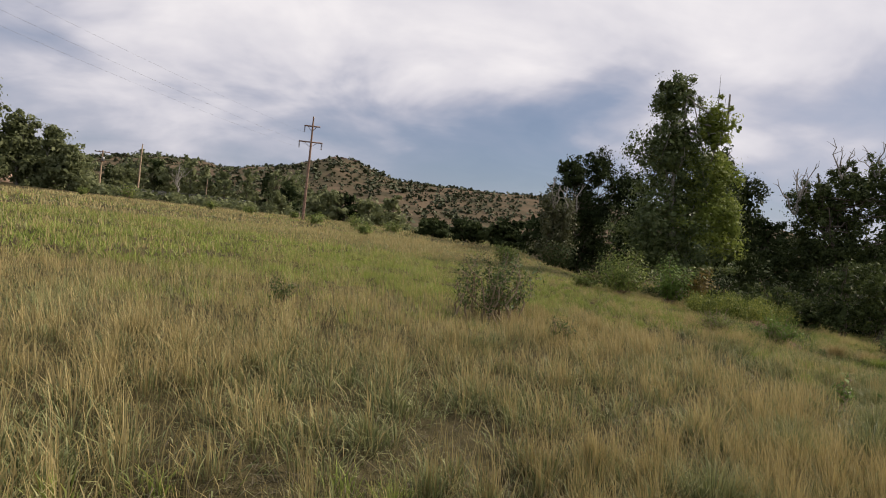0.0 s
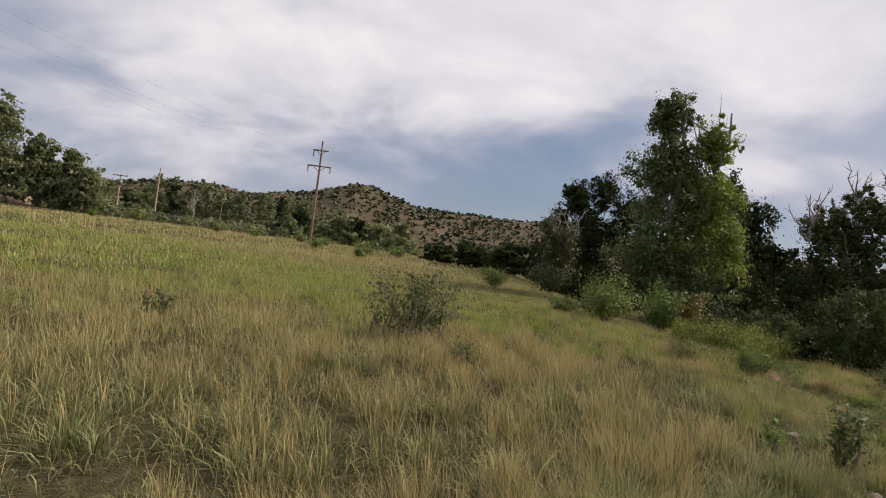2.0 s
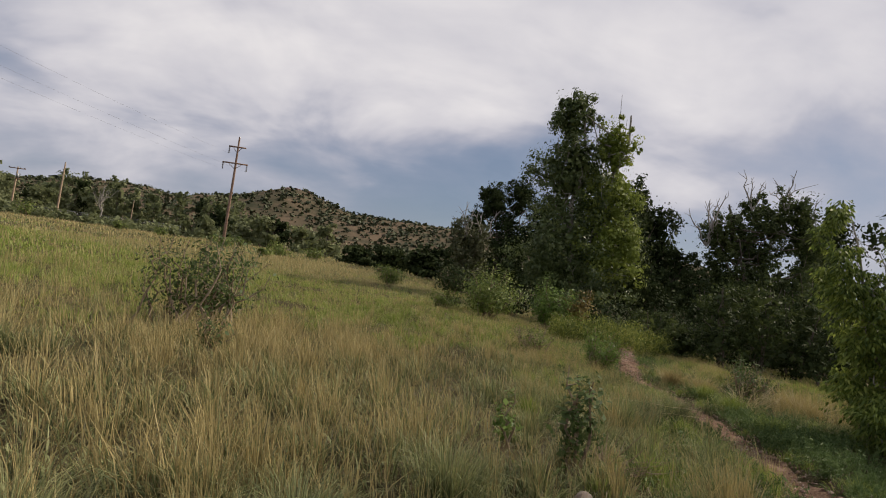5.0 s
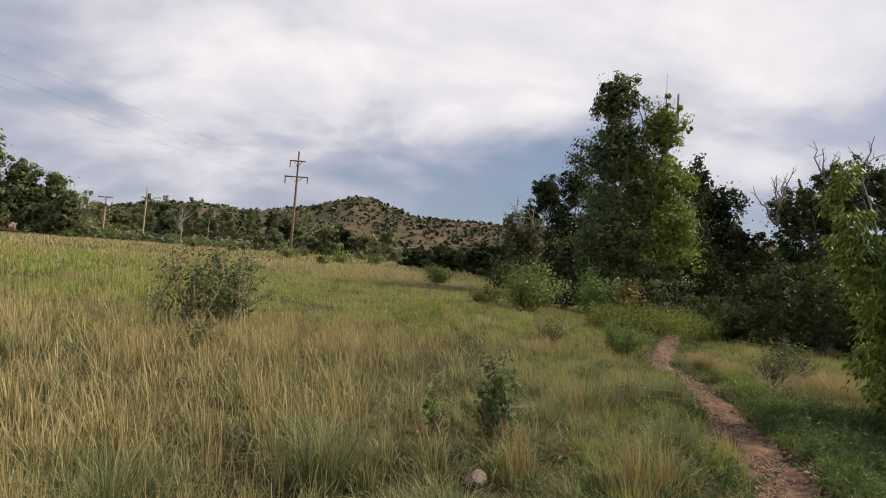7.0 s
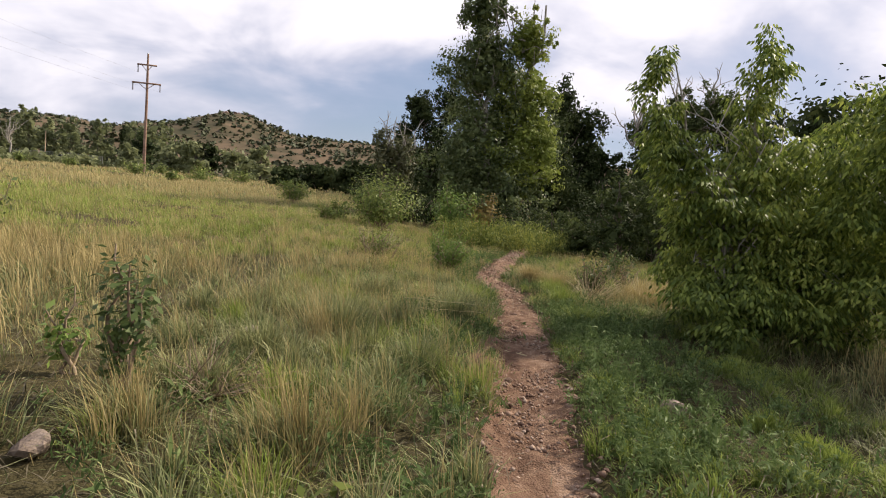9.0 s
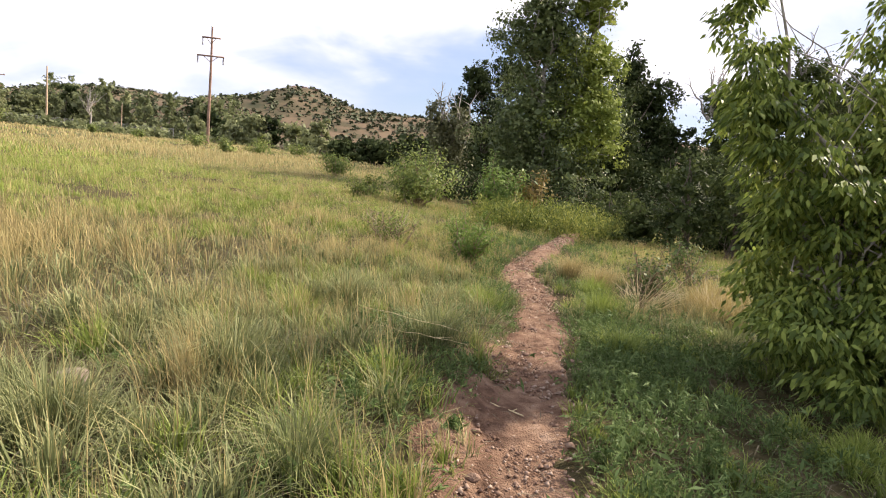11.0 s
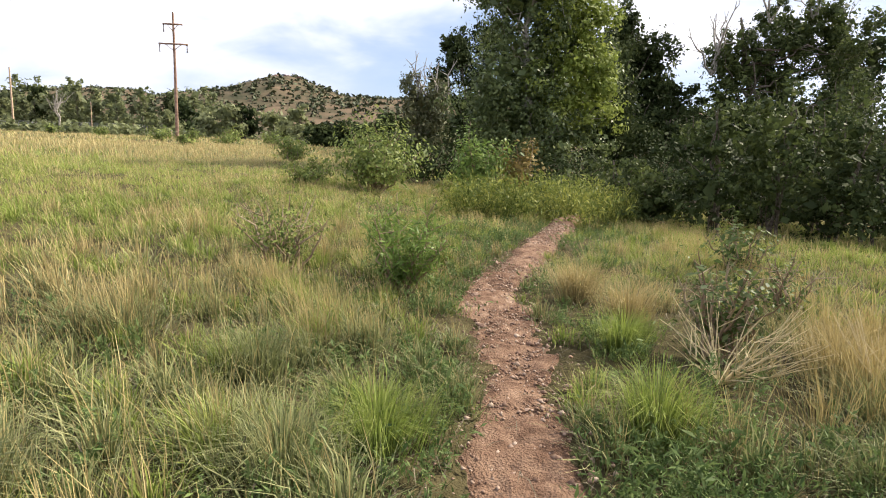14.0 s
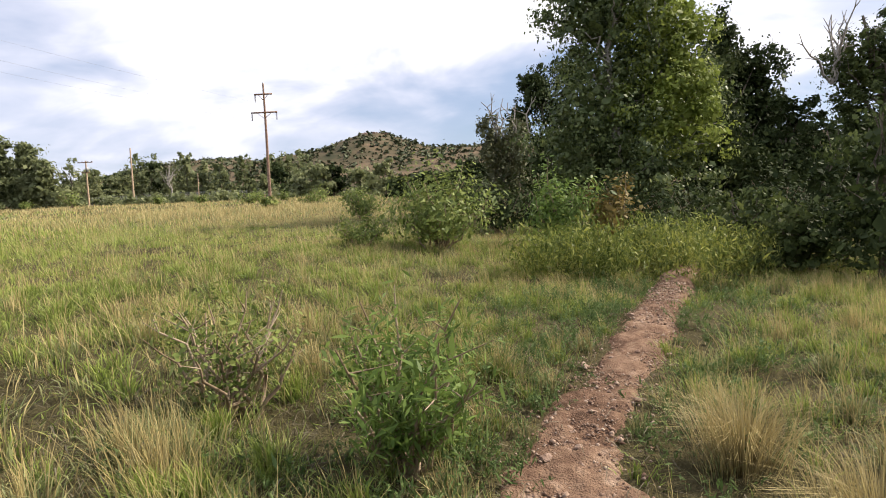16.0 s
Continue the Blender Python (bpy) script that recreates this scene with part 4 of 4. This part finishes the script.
def kinds(x, y):
    """Shares of grey-green, dry and green grass at a place."""
    off = x - trail_x(y)
    dry = smooth((lattice(x, y, 3.2, 41) * 0.6 + lattice(x, y, 0.9, 42) * 0.4 - 0.43) * 5)
    dry = np.maximum(dry, np.exp(-((x + 10.5) / 4.5) ** 2 - ((y - 7.5) / 3.2) ** 2) * 0.85)
    dry = dry * (0.35 + 0.65 * smooth((-off - 2.0) / 2.5)) * (1 - 0.6 * smooth((y - 10) / 6))
    dry = dry * (0.5 + 0.5 * smooth((y - 3.0) / 2.5))
    dry = np.maximum(dry, np.exp(-((off - 2.8) / 1.2) ** 2) * smooth((y - 4.0) / 2) * smooth((13 - y) / 4) * 0.68)
    lush = np.exp(-((y - 18 + 0.35 * x) / 7) ** 2) * 0.85 + smooth((lattice(x, y, 4.5, 43) - 0.45) * 5) * 0.45 + 0.25 * np.exp(-((off + 1.2) / 0.9) ** 2)
    lush = np.maximum(lush, np.exp(-((x + 10) / 9) ** 2 - ((y - 14.5) / 5.0) ** 4) * 0.95)
    lush = lush + 0.3 * smooth((y - 6) / 2) * smooth((16 - y) / 3) * smooth((x + 5) / 2)
    lush = np.clip(lush, 0, 0.92)
    elder = elder_shade(x, y)
    lush, dry = np.maximum(lush, 0.95 * elder), dry * (1 - elder)
    band = smooth((y - 7.2) / 2.0) * smooth((27 - y) / 6) * smooth((-x - 3) / 2)
    lush, dry = np.maximum(lush, band * (0.62 + 0.55 * lattice(x, y, 2.4, 45))), dry * (1 - 0.75 * band)
    straw = np.exp(-((y - 5.2) / 1.7) ** 2) * smooth((-x - 2.5) / 2) * smooth((lattice(x, y, 1.8, 44) - 0.32) * 5)
    lush, dry = lush * (1 - 0.7 * straw), np.maximum(dry, 0.85 * straw)
    bluish = np.exp(-((x + 0.7) / 1.5) ** 2 - ((y - 4.9) / 1.5) ** 2)
    lush, dry = lush * (1 - 0.75 * bluish), dry * (1 - 0.85 * bluish)
    pale = 0.30 * smooth((-off - 0.8) / 1.2) * smooth((y - 5.0) / 2.5) * smooth((15 - y) / 4) * (0.4 + lattice(x, y, 1.6, 46)) * smooth((x + 4.5) / 2)
    dry = np.maximum(dry, pale)
    strip = smooth((y - 32) / 14) * (x < 0)
    lush, dry = lush * (1 - 0.3 * strip), np.maximum(dry * (1 - 0.6 * lush), strip * (0.08 + 0.34 * smooth((-x - 14) / 16)))
    return dry, lush


def grass_field():
    bins = {"grey_grass": [], "dry_grass": [], "green_grass": []}
    rings = [(0.0, 3.0, 1950, 0.0030, 10, 0.10), (3.0, 8.0, 780, 0.0052, 9, 0.125), (8.0, 18.0, 300, 0.0066, 10, 0.17), (18.0, 40.0, 70, 0.02, 6, 0.3), (40.0, 95.0, 9, 0.055, 1.6, 0.4)]
    for near, far, density, width, tufts, gather in rings:
        x0, x1, y0, y1 = max(-100, -10 - far), min(40, 6 + far), -7.5 - min(far, 1.5), min(110, 15 + far)
        n = int((x1 - x0) * (y1 - y0) * tufts)
        tx, ty = rng.uniform(x0, x1, n), rng.uniform(y0, y1, n)
        d = from_walk(tx, ty)
        keep = (d >= near) & (d < far) & (ty > -8.0 + 0.15 * np.abs(tx + 8)) & (tx < 9 + 0.45 * np.clip(ty, 0, 60)) & (rng.random(n) > bare(tx, ty))
        keep &= ~((tx < -10) & (ty < -7 + 0.75 * np.abs(tx + 10)))
        keep &= ahead(tx, ty) | (rng.random(n) < 0.2)
        tx, ty = tx[keep], ty[keep]
        size = np.clip(rng.lognormal(0, 0.45, len(tx)) * (0.82 + 0.5 * lattice(tx, ty, 1.3, 51)), 0.35, 1.9)
        dry, lush = kinds(tx, ty)
        pick = rng.random(len(tx))
        kind = np.where(pick < lush, 2, np.where(pick < lush + (1 - lush) * dry, 1, 0))
        per = rng.poisson(np.clip(density / tufts * size, 1, 400))
        who = np.repeat(np.arange(len(tx)), per)
        loose = rng.random(len(who)) < (0.24 if near < 3 else 0.34 if near < 8 else 0.5)
        r = np.abs(rng.normal(0, gather, len(who))) * np.sqrt(size[who]) * np.where(loose, 3.0, 1.0)
        a = rng.uniform(0, 2 * np.pi, len(who))
        bx, by = tx[who] + np.cos(a) * r, ty[who] + np.sin(a) * r
        ok = rng.random(len(who)) > bare(bx, by) * 0.97
        who, a, r, bx, by, loose = who[ok], a[ok], r[ok], bx[ok], by[ok], loose[ok]
        k = kind[who]
        m = len(who)
        # straw seed stalks stand in the grey-green bunches, and old thatch in the dry ones
        swap = rng.random(m) / (0.25 + 1.5 * lattice(bx, by, 1.1, 52)) + 0.6 * elder_shade(bx, by)
        k = np.where((k == 0) & (swap < 0.12 + 0.27 * np.maximum(smooth((-bx - 2.0) / 2.5), 0.5 * smooth((by - 5.5) / 2.5))), 1, np.where((k == 1) & (swap < 0.30), 0, np.where((k == 2) & (swap < 0.13), 1, k)))
        tall = np.where(loose, 0.5, 1.0) * np.choose(k, [0.285, 0.375, 0.255]) * (0.7 + 0.3 * size[who]) * rng.uniform(0.55, 1.2, m) * np.clip(0.45 + 0.8 * np.abs(bx - trail_x(by)), 0.45, 1.0) * (1 - 0.35 * elder_shade(bx, by)) * (1 - 0.24 * smooth((by - 5.5) / 3) * (bx > -8))
        lean = np.choose(k, [0.95, 0.36, 0.9]) * rng.uniform(0.2, 1.5, m) * np.clip(r / gather, 0.3, 1.6)
        la = a + rng.normal(0, 0.95, m)
        dx, dy = np.cos(la) * lean - 0.10, np.sin(la) * lean
        w = width * np.choose(k, [1.1, 0.72, 1.15]) * rng.uniform(0.7, 1.4, m)
        fa = rng.uniform(0, np.pi, m)
        wx, wy = np.cos(fa) * w, np.sin(fa) * w
        bz = height(bx, by) - 0.02
        up = 1 / np.sqrt(1 + lean ** 2)
        p0 = np.stack([bx, by, bz], -1)
        p1 = p0 + np.stack([dx * 0.42, dy * 0.42, 0.62 * np.ones(m)], -1) * (tall * up)[:, None]
        sag = np.choose(k, [0.75, 0.95, 0.8])
        p2 = p0 + np.stack([dx * 1.15, dy * 1.15, sag * 1.12], -1) * (tall * up)[:, None]
        ww = np.stack([wx, wy, np.zeros(m)], -1)
        v = np.stack([p0 - ww, p0 + ww, p1 - ww * 0.8, p1 + ww * 0.8, p2], 1)
        for q, name in enumerate(bins):
            bins[name].append((v[k == q], 2 if near > 7 else 1 if near > 2 else 0))
    # thinner grass on the land that lies behind the walk
    n = 26000
    bx, by = rng.uniform(-45, 40, n), rng.uniform(-32, 4, n)
    keep = (from_walk(bx, by) > 2.0) & (rng.random(n) > bare(bx, by)) & ((by < -8.0 + 0.15 * np.abs(bx + 8)) | (bx >= 9) | ((bx < -10) & (by < -7 + 0.75 * np.abs(bx + 10))))
    bx, by = bx[keep], by[keep]
    m = len(bx)
    fa, tall = rng.uniform(0, np.pi, m), rng.uniform(0.2, 0.5, m)
    p0 = np.stack([bx, by, height(bx, by) - 0.02], -1)
    ww = np.stack([np.cos(fa), np.sin(fa), np.zeros(m)], -1) * 0.07
    tip = p0 + np.stack([rng.normal(0, 0.2, m), rng.normal(0, 0.2, m), tall], -1)
    v = np.stack([p0 - ww, p0 + ww, p0, p0, tip], 1)
    k = rng.choice(3, m, p=[0.5, 0.2, 0.3])
    for q, name in enumerate(bins):
        bins[name].append((v[k == q], 2))
    labels = {"grey_grass": "grey-green bunch grass in arching tufts", "dry_grass": "tall straw-coloured dry meadow grass", "green_grass": "fresh green meadow grass"}
    for name, some in bins.items():
        close, middle, away = (np.concatenate([v for v, level in some if level == want]) for want in (0, 1, 2))
        middle = np.concatenate([middle[:, :1] * 0.5 + middle[:, 1:2] * 0.5, middle[:, 2:]], 1)
        away = away[:, [0, 1, 4]]
        n, l, m = len(close), len(middle), len(away)
        base, diamond = np.arange(n)[:, None] * 5, np.arange(l)[:, None] * 4 + 5 * n
        f = np.concatenate([base + np.array([0, 1, 3]), base + np.array([0, 3, 2]), base + np.array([2, 3, 4]), diamond + np.array([0, 2, 1]), diamond + np.array([1, 2, 3]),
                            np.arange(m)[:, None] * 3 + np.array([0, 1, 2]) + 5 * n + 4 * l])
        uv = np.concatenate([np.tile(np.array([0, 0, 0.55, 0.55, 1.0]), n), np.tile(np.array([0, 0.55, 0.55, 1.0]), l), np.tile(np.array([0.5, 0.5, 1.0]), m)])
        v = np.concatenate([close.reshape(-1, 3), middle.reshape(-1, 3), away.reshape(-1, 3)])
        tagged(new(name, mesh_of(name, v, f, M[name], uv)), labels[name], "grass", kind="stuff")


grass_field()


def thatch():
    """Dead leaves of grass that lie matted between the bunches."""
    n = 90000
    x, y = rng.uniform(-16, 9, n), rng.uniform(-7, 15, n)
    keep = (from_walk(x, y) < 4.2) & (ahead(x, y) | (rng.random(n) < 0.2)) & (rng.random(n) > bare(x, y) * 0.85)
    x, y = x[keep], y[keep]
    m = len(x)
    a, far, rise = rng.uniform(0, 2 * np.pi, m), rng.uniform(0.08, 0.24, m), np.abs(rng.normal(0, 0.05, m))
    p0 = np.stack([x, y, height(x, y) + rng.uniform(0.0, 0.05, m)], -1)
    way = np.stack([np.cos(a), np.sin(a), np.zeros(m)], -1) * far[:, None]
    side = np.stack([-np.sin(a), np.cos(a), np.zeros(m)], -1) * rng.uniform(0.0015, 0.004, m)[:, None]
    up = np.array([0, 0, 1.0]) * rise[:, None]
    v = np.stack([p0, p0 + way * 0.5 + up - side, p0 + way + up * 0.6, p0 + way * 0.5 + up + side], 1).reshape(-1, 3)
    tagged(new("thatch", mesh_of("thatch", v, np.arange(m)[:, None] * 4 + np.array([0, 1, 2, 3]), M["thatch"])), "grey-brown dead grass matted between the bunches", "grass", kind="stuff")


thatch()


def weeds():
    """Low ferny weeds along the path."""
    c = 980
    cy = rng.uniform(-4.0, 15.0, c)
    right = rng.random(c) < 0.58
    cy = np.where(right & (rng.random(c) < 0.45), rng.uniform(-0.6, 5.0, c), cy)
    c_off = np.where(right, 0.36 + np.abs(rng.normal(0, 0.85, c)), -0.34 - np.abs(rng.normal(0, 0.9, c)))
    c_tall = rng.uniform(0.10, 0.30, c) * np.clip(np.abs(c_off) * 1.7, 0.4, 1.0)
    per = rng.integers(5, 15, c)
    who = np.repeat(np.arange(c), per)
    reach = np.abs(rng.normal(0, 0.5, len(who))) * c_tall[who]
    a = rng.uniform(0, 2 * np.pi, len(who))
    y = cy[who] + np.sin(a) * reach
    x = trail_x(cy)[who] + c_off[who] + np.cos(a) * reach
    off = x - trail_x(y)
    keep = (np.abs(off) > 0.2) & (np.hypot(x - 1.25, y - 0.64) > 0.2)
    x, y, a, reach, who = x[keep], y[keep], a[keep], reach[keep], who[keep]
    tall = c_tall[who] * rng.uniform(0.65, 1.15, len(who))
    pts, sizes = [], []
    for k in range(16):
        u = rng.random(len(x)) ** 0.75
        b = rng.uniform(0, 2 * np.pi, len(x))
        r = tall * 0.20 * (1.1 - u) * rng.random(len(x)) + 0.008
        out = u * u * reach * 0.8
        pts.append(np.stack([x + np.cos(b) * r + np.cos(a) * out, y + np.sin(b) * r + np.sin(a) * out, height(x, y) + 0.01 + tall * u * (1 - 0.25 * u * np.clip(reach / 0.15, 0, 1))], -1))
        sizes.append(np.clip(0.026 + 0.065 * tall, 0, 0.05) * np.ones(len(x)))
    v, f = leaves(np.concatenate(pts), np.concatenate(sizes), -0.6, 0.2)
    tagged(new("weeds", mesh_of("weeds", v, f, M["weed"])), "low ferny green weeds along the path's edge", "weeds", kind="stuff")
    # the tall yellow-green growth where the path meets the grove
    n = 1500
    x, y = rng.uniform(1.8, 6.2, n), rng.uniform(14.5, 18.6, n)
    x += (y - 14.3) * 0.45
    keep = lattice(x, y, 0.9, 62) + rng.random(n) * 0.4 > 0.58
    x, y = x[keep], y[keep]
    tall = rng.uniform(0.3, 0.8, len(x)) + 0.6 * lattice(x, y, 0.7, 63) ** 1.5
    pts = []
    for k in range(26):
        u = rng.random(len(x))
        pts.append(np.stack([x + rng.normal(0, 0.10, len(x)), y + rng.normal(0, 0.10, len(x)), height(x, y) + tall * u], -1))
    v, f = leaves(np.concatenate(pts), 0.095, -0.75, 0.24)
    tagged(new("tall_weeds", mesh_of("tall_weeds", v, f, M["leaf_yellow"])), "tall yellow-green weeds where the path meets the grove", "weeds", kind="stuff")


weeds()


# ---- stones, sticks and tufts along the path ----
def stone_mesh(seed, flat=0.5):
    bm = bmesh.new()
    bmesh.ops.create_icosphere(bm, subdivisions=2, radius=0.5)
    rng_cut = random.Random(int(seed * 10))
    for v in bm.verts:
        n = noise.noise(v.co * 2.3 + Vector((seed * 7.1, seed * 3.3, 0))) * 0.42 + noise.noise(v.co * 5.1 + Vector((seed, 0, seed * 2.0))) * 0.22
        v.co *= 1 + n
        v.co.z *= flat
    # broken faces
    for _ in range(7):
        d = Vector((rng_cut.uniform(-1, 1), rng_cut.uniform(-1, 1), rng_cut.uniform(-0.6, 1))).normalized()
        reach = max(v.co.dot(d) for v in bm.verts) * rng_cut.uniform(0.6, 0.85)
        for v in bm.verts:
            over = v.co.dot(d) - reach
            if over > 0:
                v.co -= d * over * 0.92
    for v in bm.verts:
        v.co.x *= 1.0 + 0.3 * math.sin(seed * 1.7)
    me = bpy.data.meshes.new("stone")
    bm.to_mesh(me)
    bm.free()
    return me


STONES = []
for k in range(6):
    me = stone_mesh(k + 1.0)
    me.materials.append(M["stone"])
    STONES.append(me)


def stone(x, y, size, label, group="", mesh=None, sink=0.25, lift=0.03):
    ob = new("stone", mesh or STONES[rng.integers(6)])
    ob.location = (x, y, float(height(x, y)) + lift + size * (0.31 - sink))
    ob.rotation_euler = (rng.uniform(-0.2, 0.2), rng.uniform(-0.2, 0.2), rng.uniform(0, 6.28))
    ob.scale = (size, size * rng.uniform(0.7, 1.0), size * rng.uniform(0.7, 1.0))
    return tagged(ob, label, "stone", group)


pale = stone_mesh(3.4, 0.7)
pale.materials.append(M["pale_stone"])
stone(1.25, 0.62, 0.26, "pale rounded boulder half hidden in weeds by the path", mesh=pale, lift=0.05)
stone(-2.43, -0.3, 0.2, "pale pinkish rock among the bunch grass", mesh=pale, lift=0.04, sink=0.2)
stone(-1.82, 1.85, 0.2, "pale pinkish rock beside dry grass tufts", mesh=pale, lift=0.08, sink=0.1)
stone(7.5, 18.3, 0.6, "white boulder at the foot of the grove", mesh=pale, lift=0.22, sink=0.0)
stone(13.2, 24.2, 0.7, "white boulder among creek undergrowth", mesh=pale, lift=0.3, sink=0.0)
for k in range(9):
    x, y = rng.uniform(-98, -64), rng.uniform(452, 470)
    ob = new("boulder", STONES[k % 6])
    ob.location, ob.scale = (x, y, float(hill_height(x, y)) + 0.5), (rng.uniform(3, 6), rng.uniform(3, 5), rng.uniform(3, 5))
    ob.rotation_euler[2] = rng.uniform(0, 6)
    tagged(ob, "weathered rock outcrop on top of the hill", "rock", "hilltop rocks")
for k in range(190):
    y = rng.uniform(-1.0, 14.5)
    edge = rng.random() < 0.55
    u = rng.choice([-1, 1]) * rng.uniform(0.7, 1.15) if edge else rng.uniform(-0.6, 0.6)
    stone(float(trail_x(y)) + u * 0.3, y, float(min(0.02 + rng.exponential(0.018), 0.09)), "loose reddish stone on the dirt path", "stones on the path", sink=0.15)


def pebbles():
    n = 7000
    y = rng.uniform(-2.0, 15.0, n)
    x = trail_x(y) + np.clip(rng.normal(0, 0.2, n), -0.42, 0.42)
    s = rng.lognormal(0, 0.45, n) * 0.0105
    base = np.array([(1, 0, 0), (-0.5, 0.8, 0), (-0.6, -0.75, 0), (0.1, 0.05, 0.75), (0.2, -0.1, -0.6)])
    tris = np.array([(0, 1, 3), (1, 2, 3), (2, 0, 3), (1, 0, 4), (2, 1, 4), (0, 2, 4)])
    a = rng.uniform(0, 6.28, n)
    c, sn = np.cos(a), np.sin(a)
    v = base[None] * rng.uniform(0.7, 1.3, (n, 5, 1))
    v = np.stack([v[..., 0] * c[:, None] - v[..., 1] * sn[:, None], v[..., 0] * sn[:, None] + v[..., 1] * c[:, None], v[..., 2]], -1) * s[:, None, None]
    v = v + np.stack([x, y, height(x, y) + 0.032], -1)[:, None]
    f = (np.arange(n)[:, None, None] * 5 + tris).reshape(-1, 3)
    tagged(new("pebbles", mesh_of("pebbles", v.reshape(-1, 3), f, M["pebble"])), "small reddish pebbles scattered on the path", "pebbles", kind="stuff")


pebbles()


def stick(x, y, turn, length, r, mat, label, lift=0.06, rise=0.0):
    z = float(height(x, y)) + lift
    s = thing("stick", (x, y, z), label, "stick", turn=turn)
    line = limb_line((-length / 2, 0, 0), (length / 2, 0, rise), 0.018, 7)
    shape("stem", [tube(line, list(np.linspace(r, r * 0.5, 7)), 6)], mat, s)
    a = line[4]
    shape("twig", [tube([a, a + np.array([length * 0.1, length * 0.07, 0.02])], [r * 0.5, r * 0.3], 5)], mat, s)


stick(0.62, 2.35, -0.75, 0.27, 0.009, M["straw_stalk"], "short pale dry stick lying on the path")
stick(-0.05, 3.3, -0.95, 1.25, 0.003, M["straw_stalk"], "long dry stalk fallen across the grass edge", 0.16, 0.12)
stick(0.05, 3.0, -0.85, 1.0, 0.0025, M["straw_stalk"], "thin dry stalk fallen beside another", 0.14, 0.1)


def tuft(x, y, r, tall, count, mat, label):
    """A single bunch of grass whose blades arch outwards."""
    t = plant("grass_tuft", x, y, label, "grass tuft", "grass tufts by the path")
    a = rng.uniform(0, 2 * np.pi, count)
    d = np.abs(rng.normal(0, 0.3, count)) * r
    lean = rng.uniform(0.1, 1.0, count) * 0.9
    h = tall * rng.uniform(0.55, 1.1, count)
    out = np.stack([np.cos(a), np.sin(a)], -1)
    p0 = np.concatenate([out * d[:, None], np.full((count, 1), -0.02)], 1)
    p1 = p0 + np.concatenate([out * (lean * h * 0.42)[:, None], (h * 0.62)[:, None]], 1)
    p2 = p0 + np.concatenate([out * (lean * h * 1.1)[:, None], (h * (1.0 - 0.45 * lean))[:, None]], 1)
    fa = rng.uniform(0, np.pi, count)
    w = np.stack([np.cos(fa), np.sin(fa), np.zeros(count)], -1) * rng.uniform(0.0013, 0.0026, count)[:, None]
    whole = np.stack([p0 - w, p0 + w, p1 - w * 0.8, p1 + w * 0.8, p2], 1)
    for name, some in (("upright_growth", lean < 0.45), ("arching_growth", lean >= 0.45)):
        v = whole[some].reshape(-1, 3)
        base = np.arange(len(v) // 5)[:, None] * 5
        f = np.concatenate([base + np.array([0, 1, 3]), base + np.array([0, 3, 2]), base + np.array([2, 3, 4])])
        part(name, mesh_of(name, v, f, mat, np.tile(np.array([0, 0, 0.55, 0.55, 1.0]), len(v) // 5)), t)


for x, y, r, tall, kind in ((0.2, 3.3, 0.42, 0.50, "grey_grass"), (0.85, 5.1, 0.36, 0.40, "green_grass"), (0.45, 4.8, 0.40, 0.42, "grey_grass"), (0.1, 5.9, 0.42, 0.42, "grey_grass"), (-0.55, 1.2, 0.38, 0.42, "grey_grass"),
                            (-1.1, 2.2, 0.42, 0.58, "grey_grass"), (-1.7, 1.4, 0.40, 0.45, "grey_grass"), (-0.6, 4.4, 0.4, 0.5, "grey_grass"), (1.9, 3.6, 0.3, 0.42, "green_grass"), (2.3, 5.2, 0.3, 0.5, "green_grass"),
                            (2.7, 6.6, 0.35, 0.42, "green_grass"), (3.1, 7.4, 0.35, 0.55, "dry_grass"), (2.9, 8.2, 0.35, 0.55, "dry_grass"), (4.0, 6.0, 0.35, 0.6, "dry_grass"), (-2.6, -1.4, 0.4, 0.5, "grey_grass"), (-3.4, -0.6, 0.4, 0.52, "grey_grass"),
                            (-4.2, -1.5, 0.4, 0.5, "grey_grass"), (-5.2, -1.8, 0.4, 0.5, "grey_grass"), (-6.6, -3.0, 0.4, 0.5, "grey_grass"), (-8.2, -4.4, 0.4, 0.5, "grey_grass")):
    words = {"green_grass": "fresh green tuft of arching grass", "grey_grass": "grey-green tuft of arching bunch grass", "dry_grass": "tall straw-coloured tuft of dry grass"}[kind]
    tuft(x, y, r, tall, 760, M[kind], words)


def bare_stems(x, y, r, tall, label, mat="straw_stalk", thick=1.0):
    b = plant("dead_bush", x, y, label, "bush")
    shapes = []
    for _ in range(40):
        a, reach = rng.uniform(0, 6.28), r * rng.uniform(0.4, 1.2)
        line = limb_line((0, 0, 0), (math.cos(a) * reach + 0.3 * r, math.sin(a) * reach, tall * rng.uniform(0.3, 1.0)), 0.05, 5)
        shapes.append(tube(line, [q * thick for q in (0.0045, 0.004, 0.0034, 0.0028, 0.0015)], 4))
        e = line[3] + rng.normal(size=3) * 0.12
        shapes.append(tube([line[2], e], [0.004, 0.002], 4))
    shape("stem", shapes, M[mat], b)


bare_stems(3.15, 6.0, 0.55, 0.65, "fallen tangle of bare dry stalks")
bare_stems(4.0, 5.6, 0.5, 0.55, "tangle of bare brown stalks in dry grass")
bare_stems(-1.9, 0.5, 0.4, 0.3, "low mat of dead grey stems", "twig", 0.8)
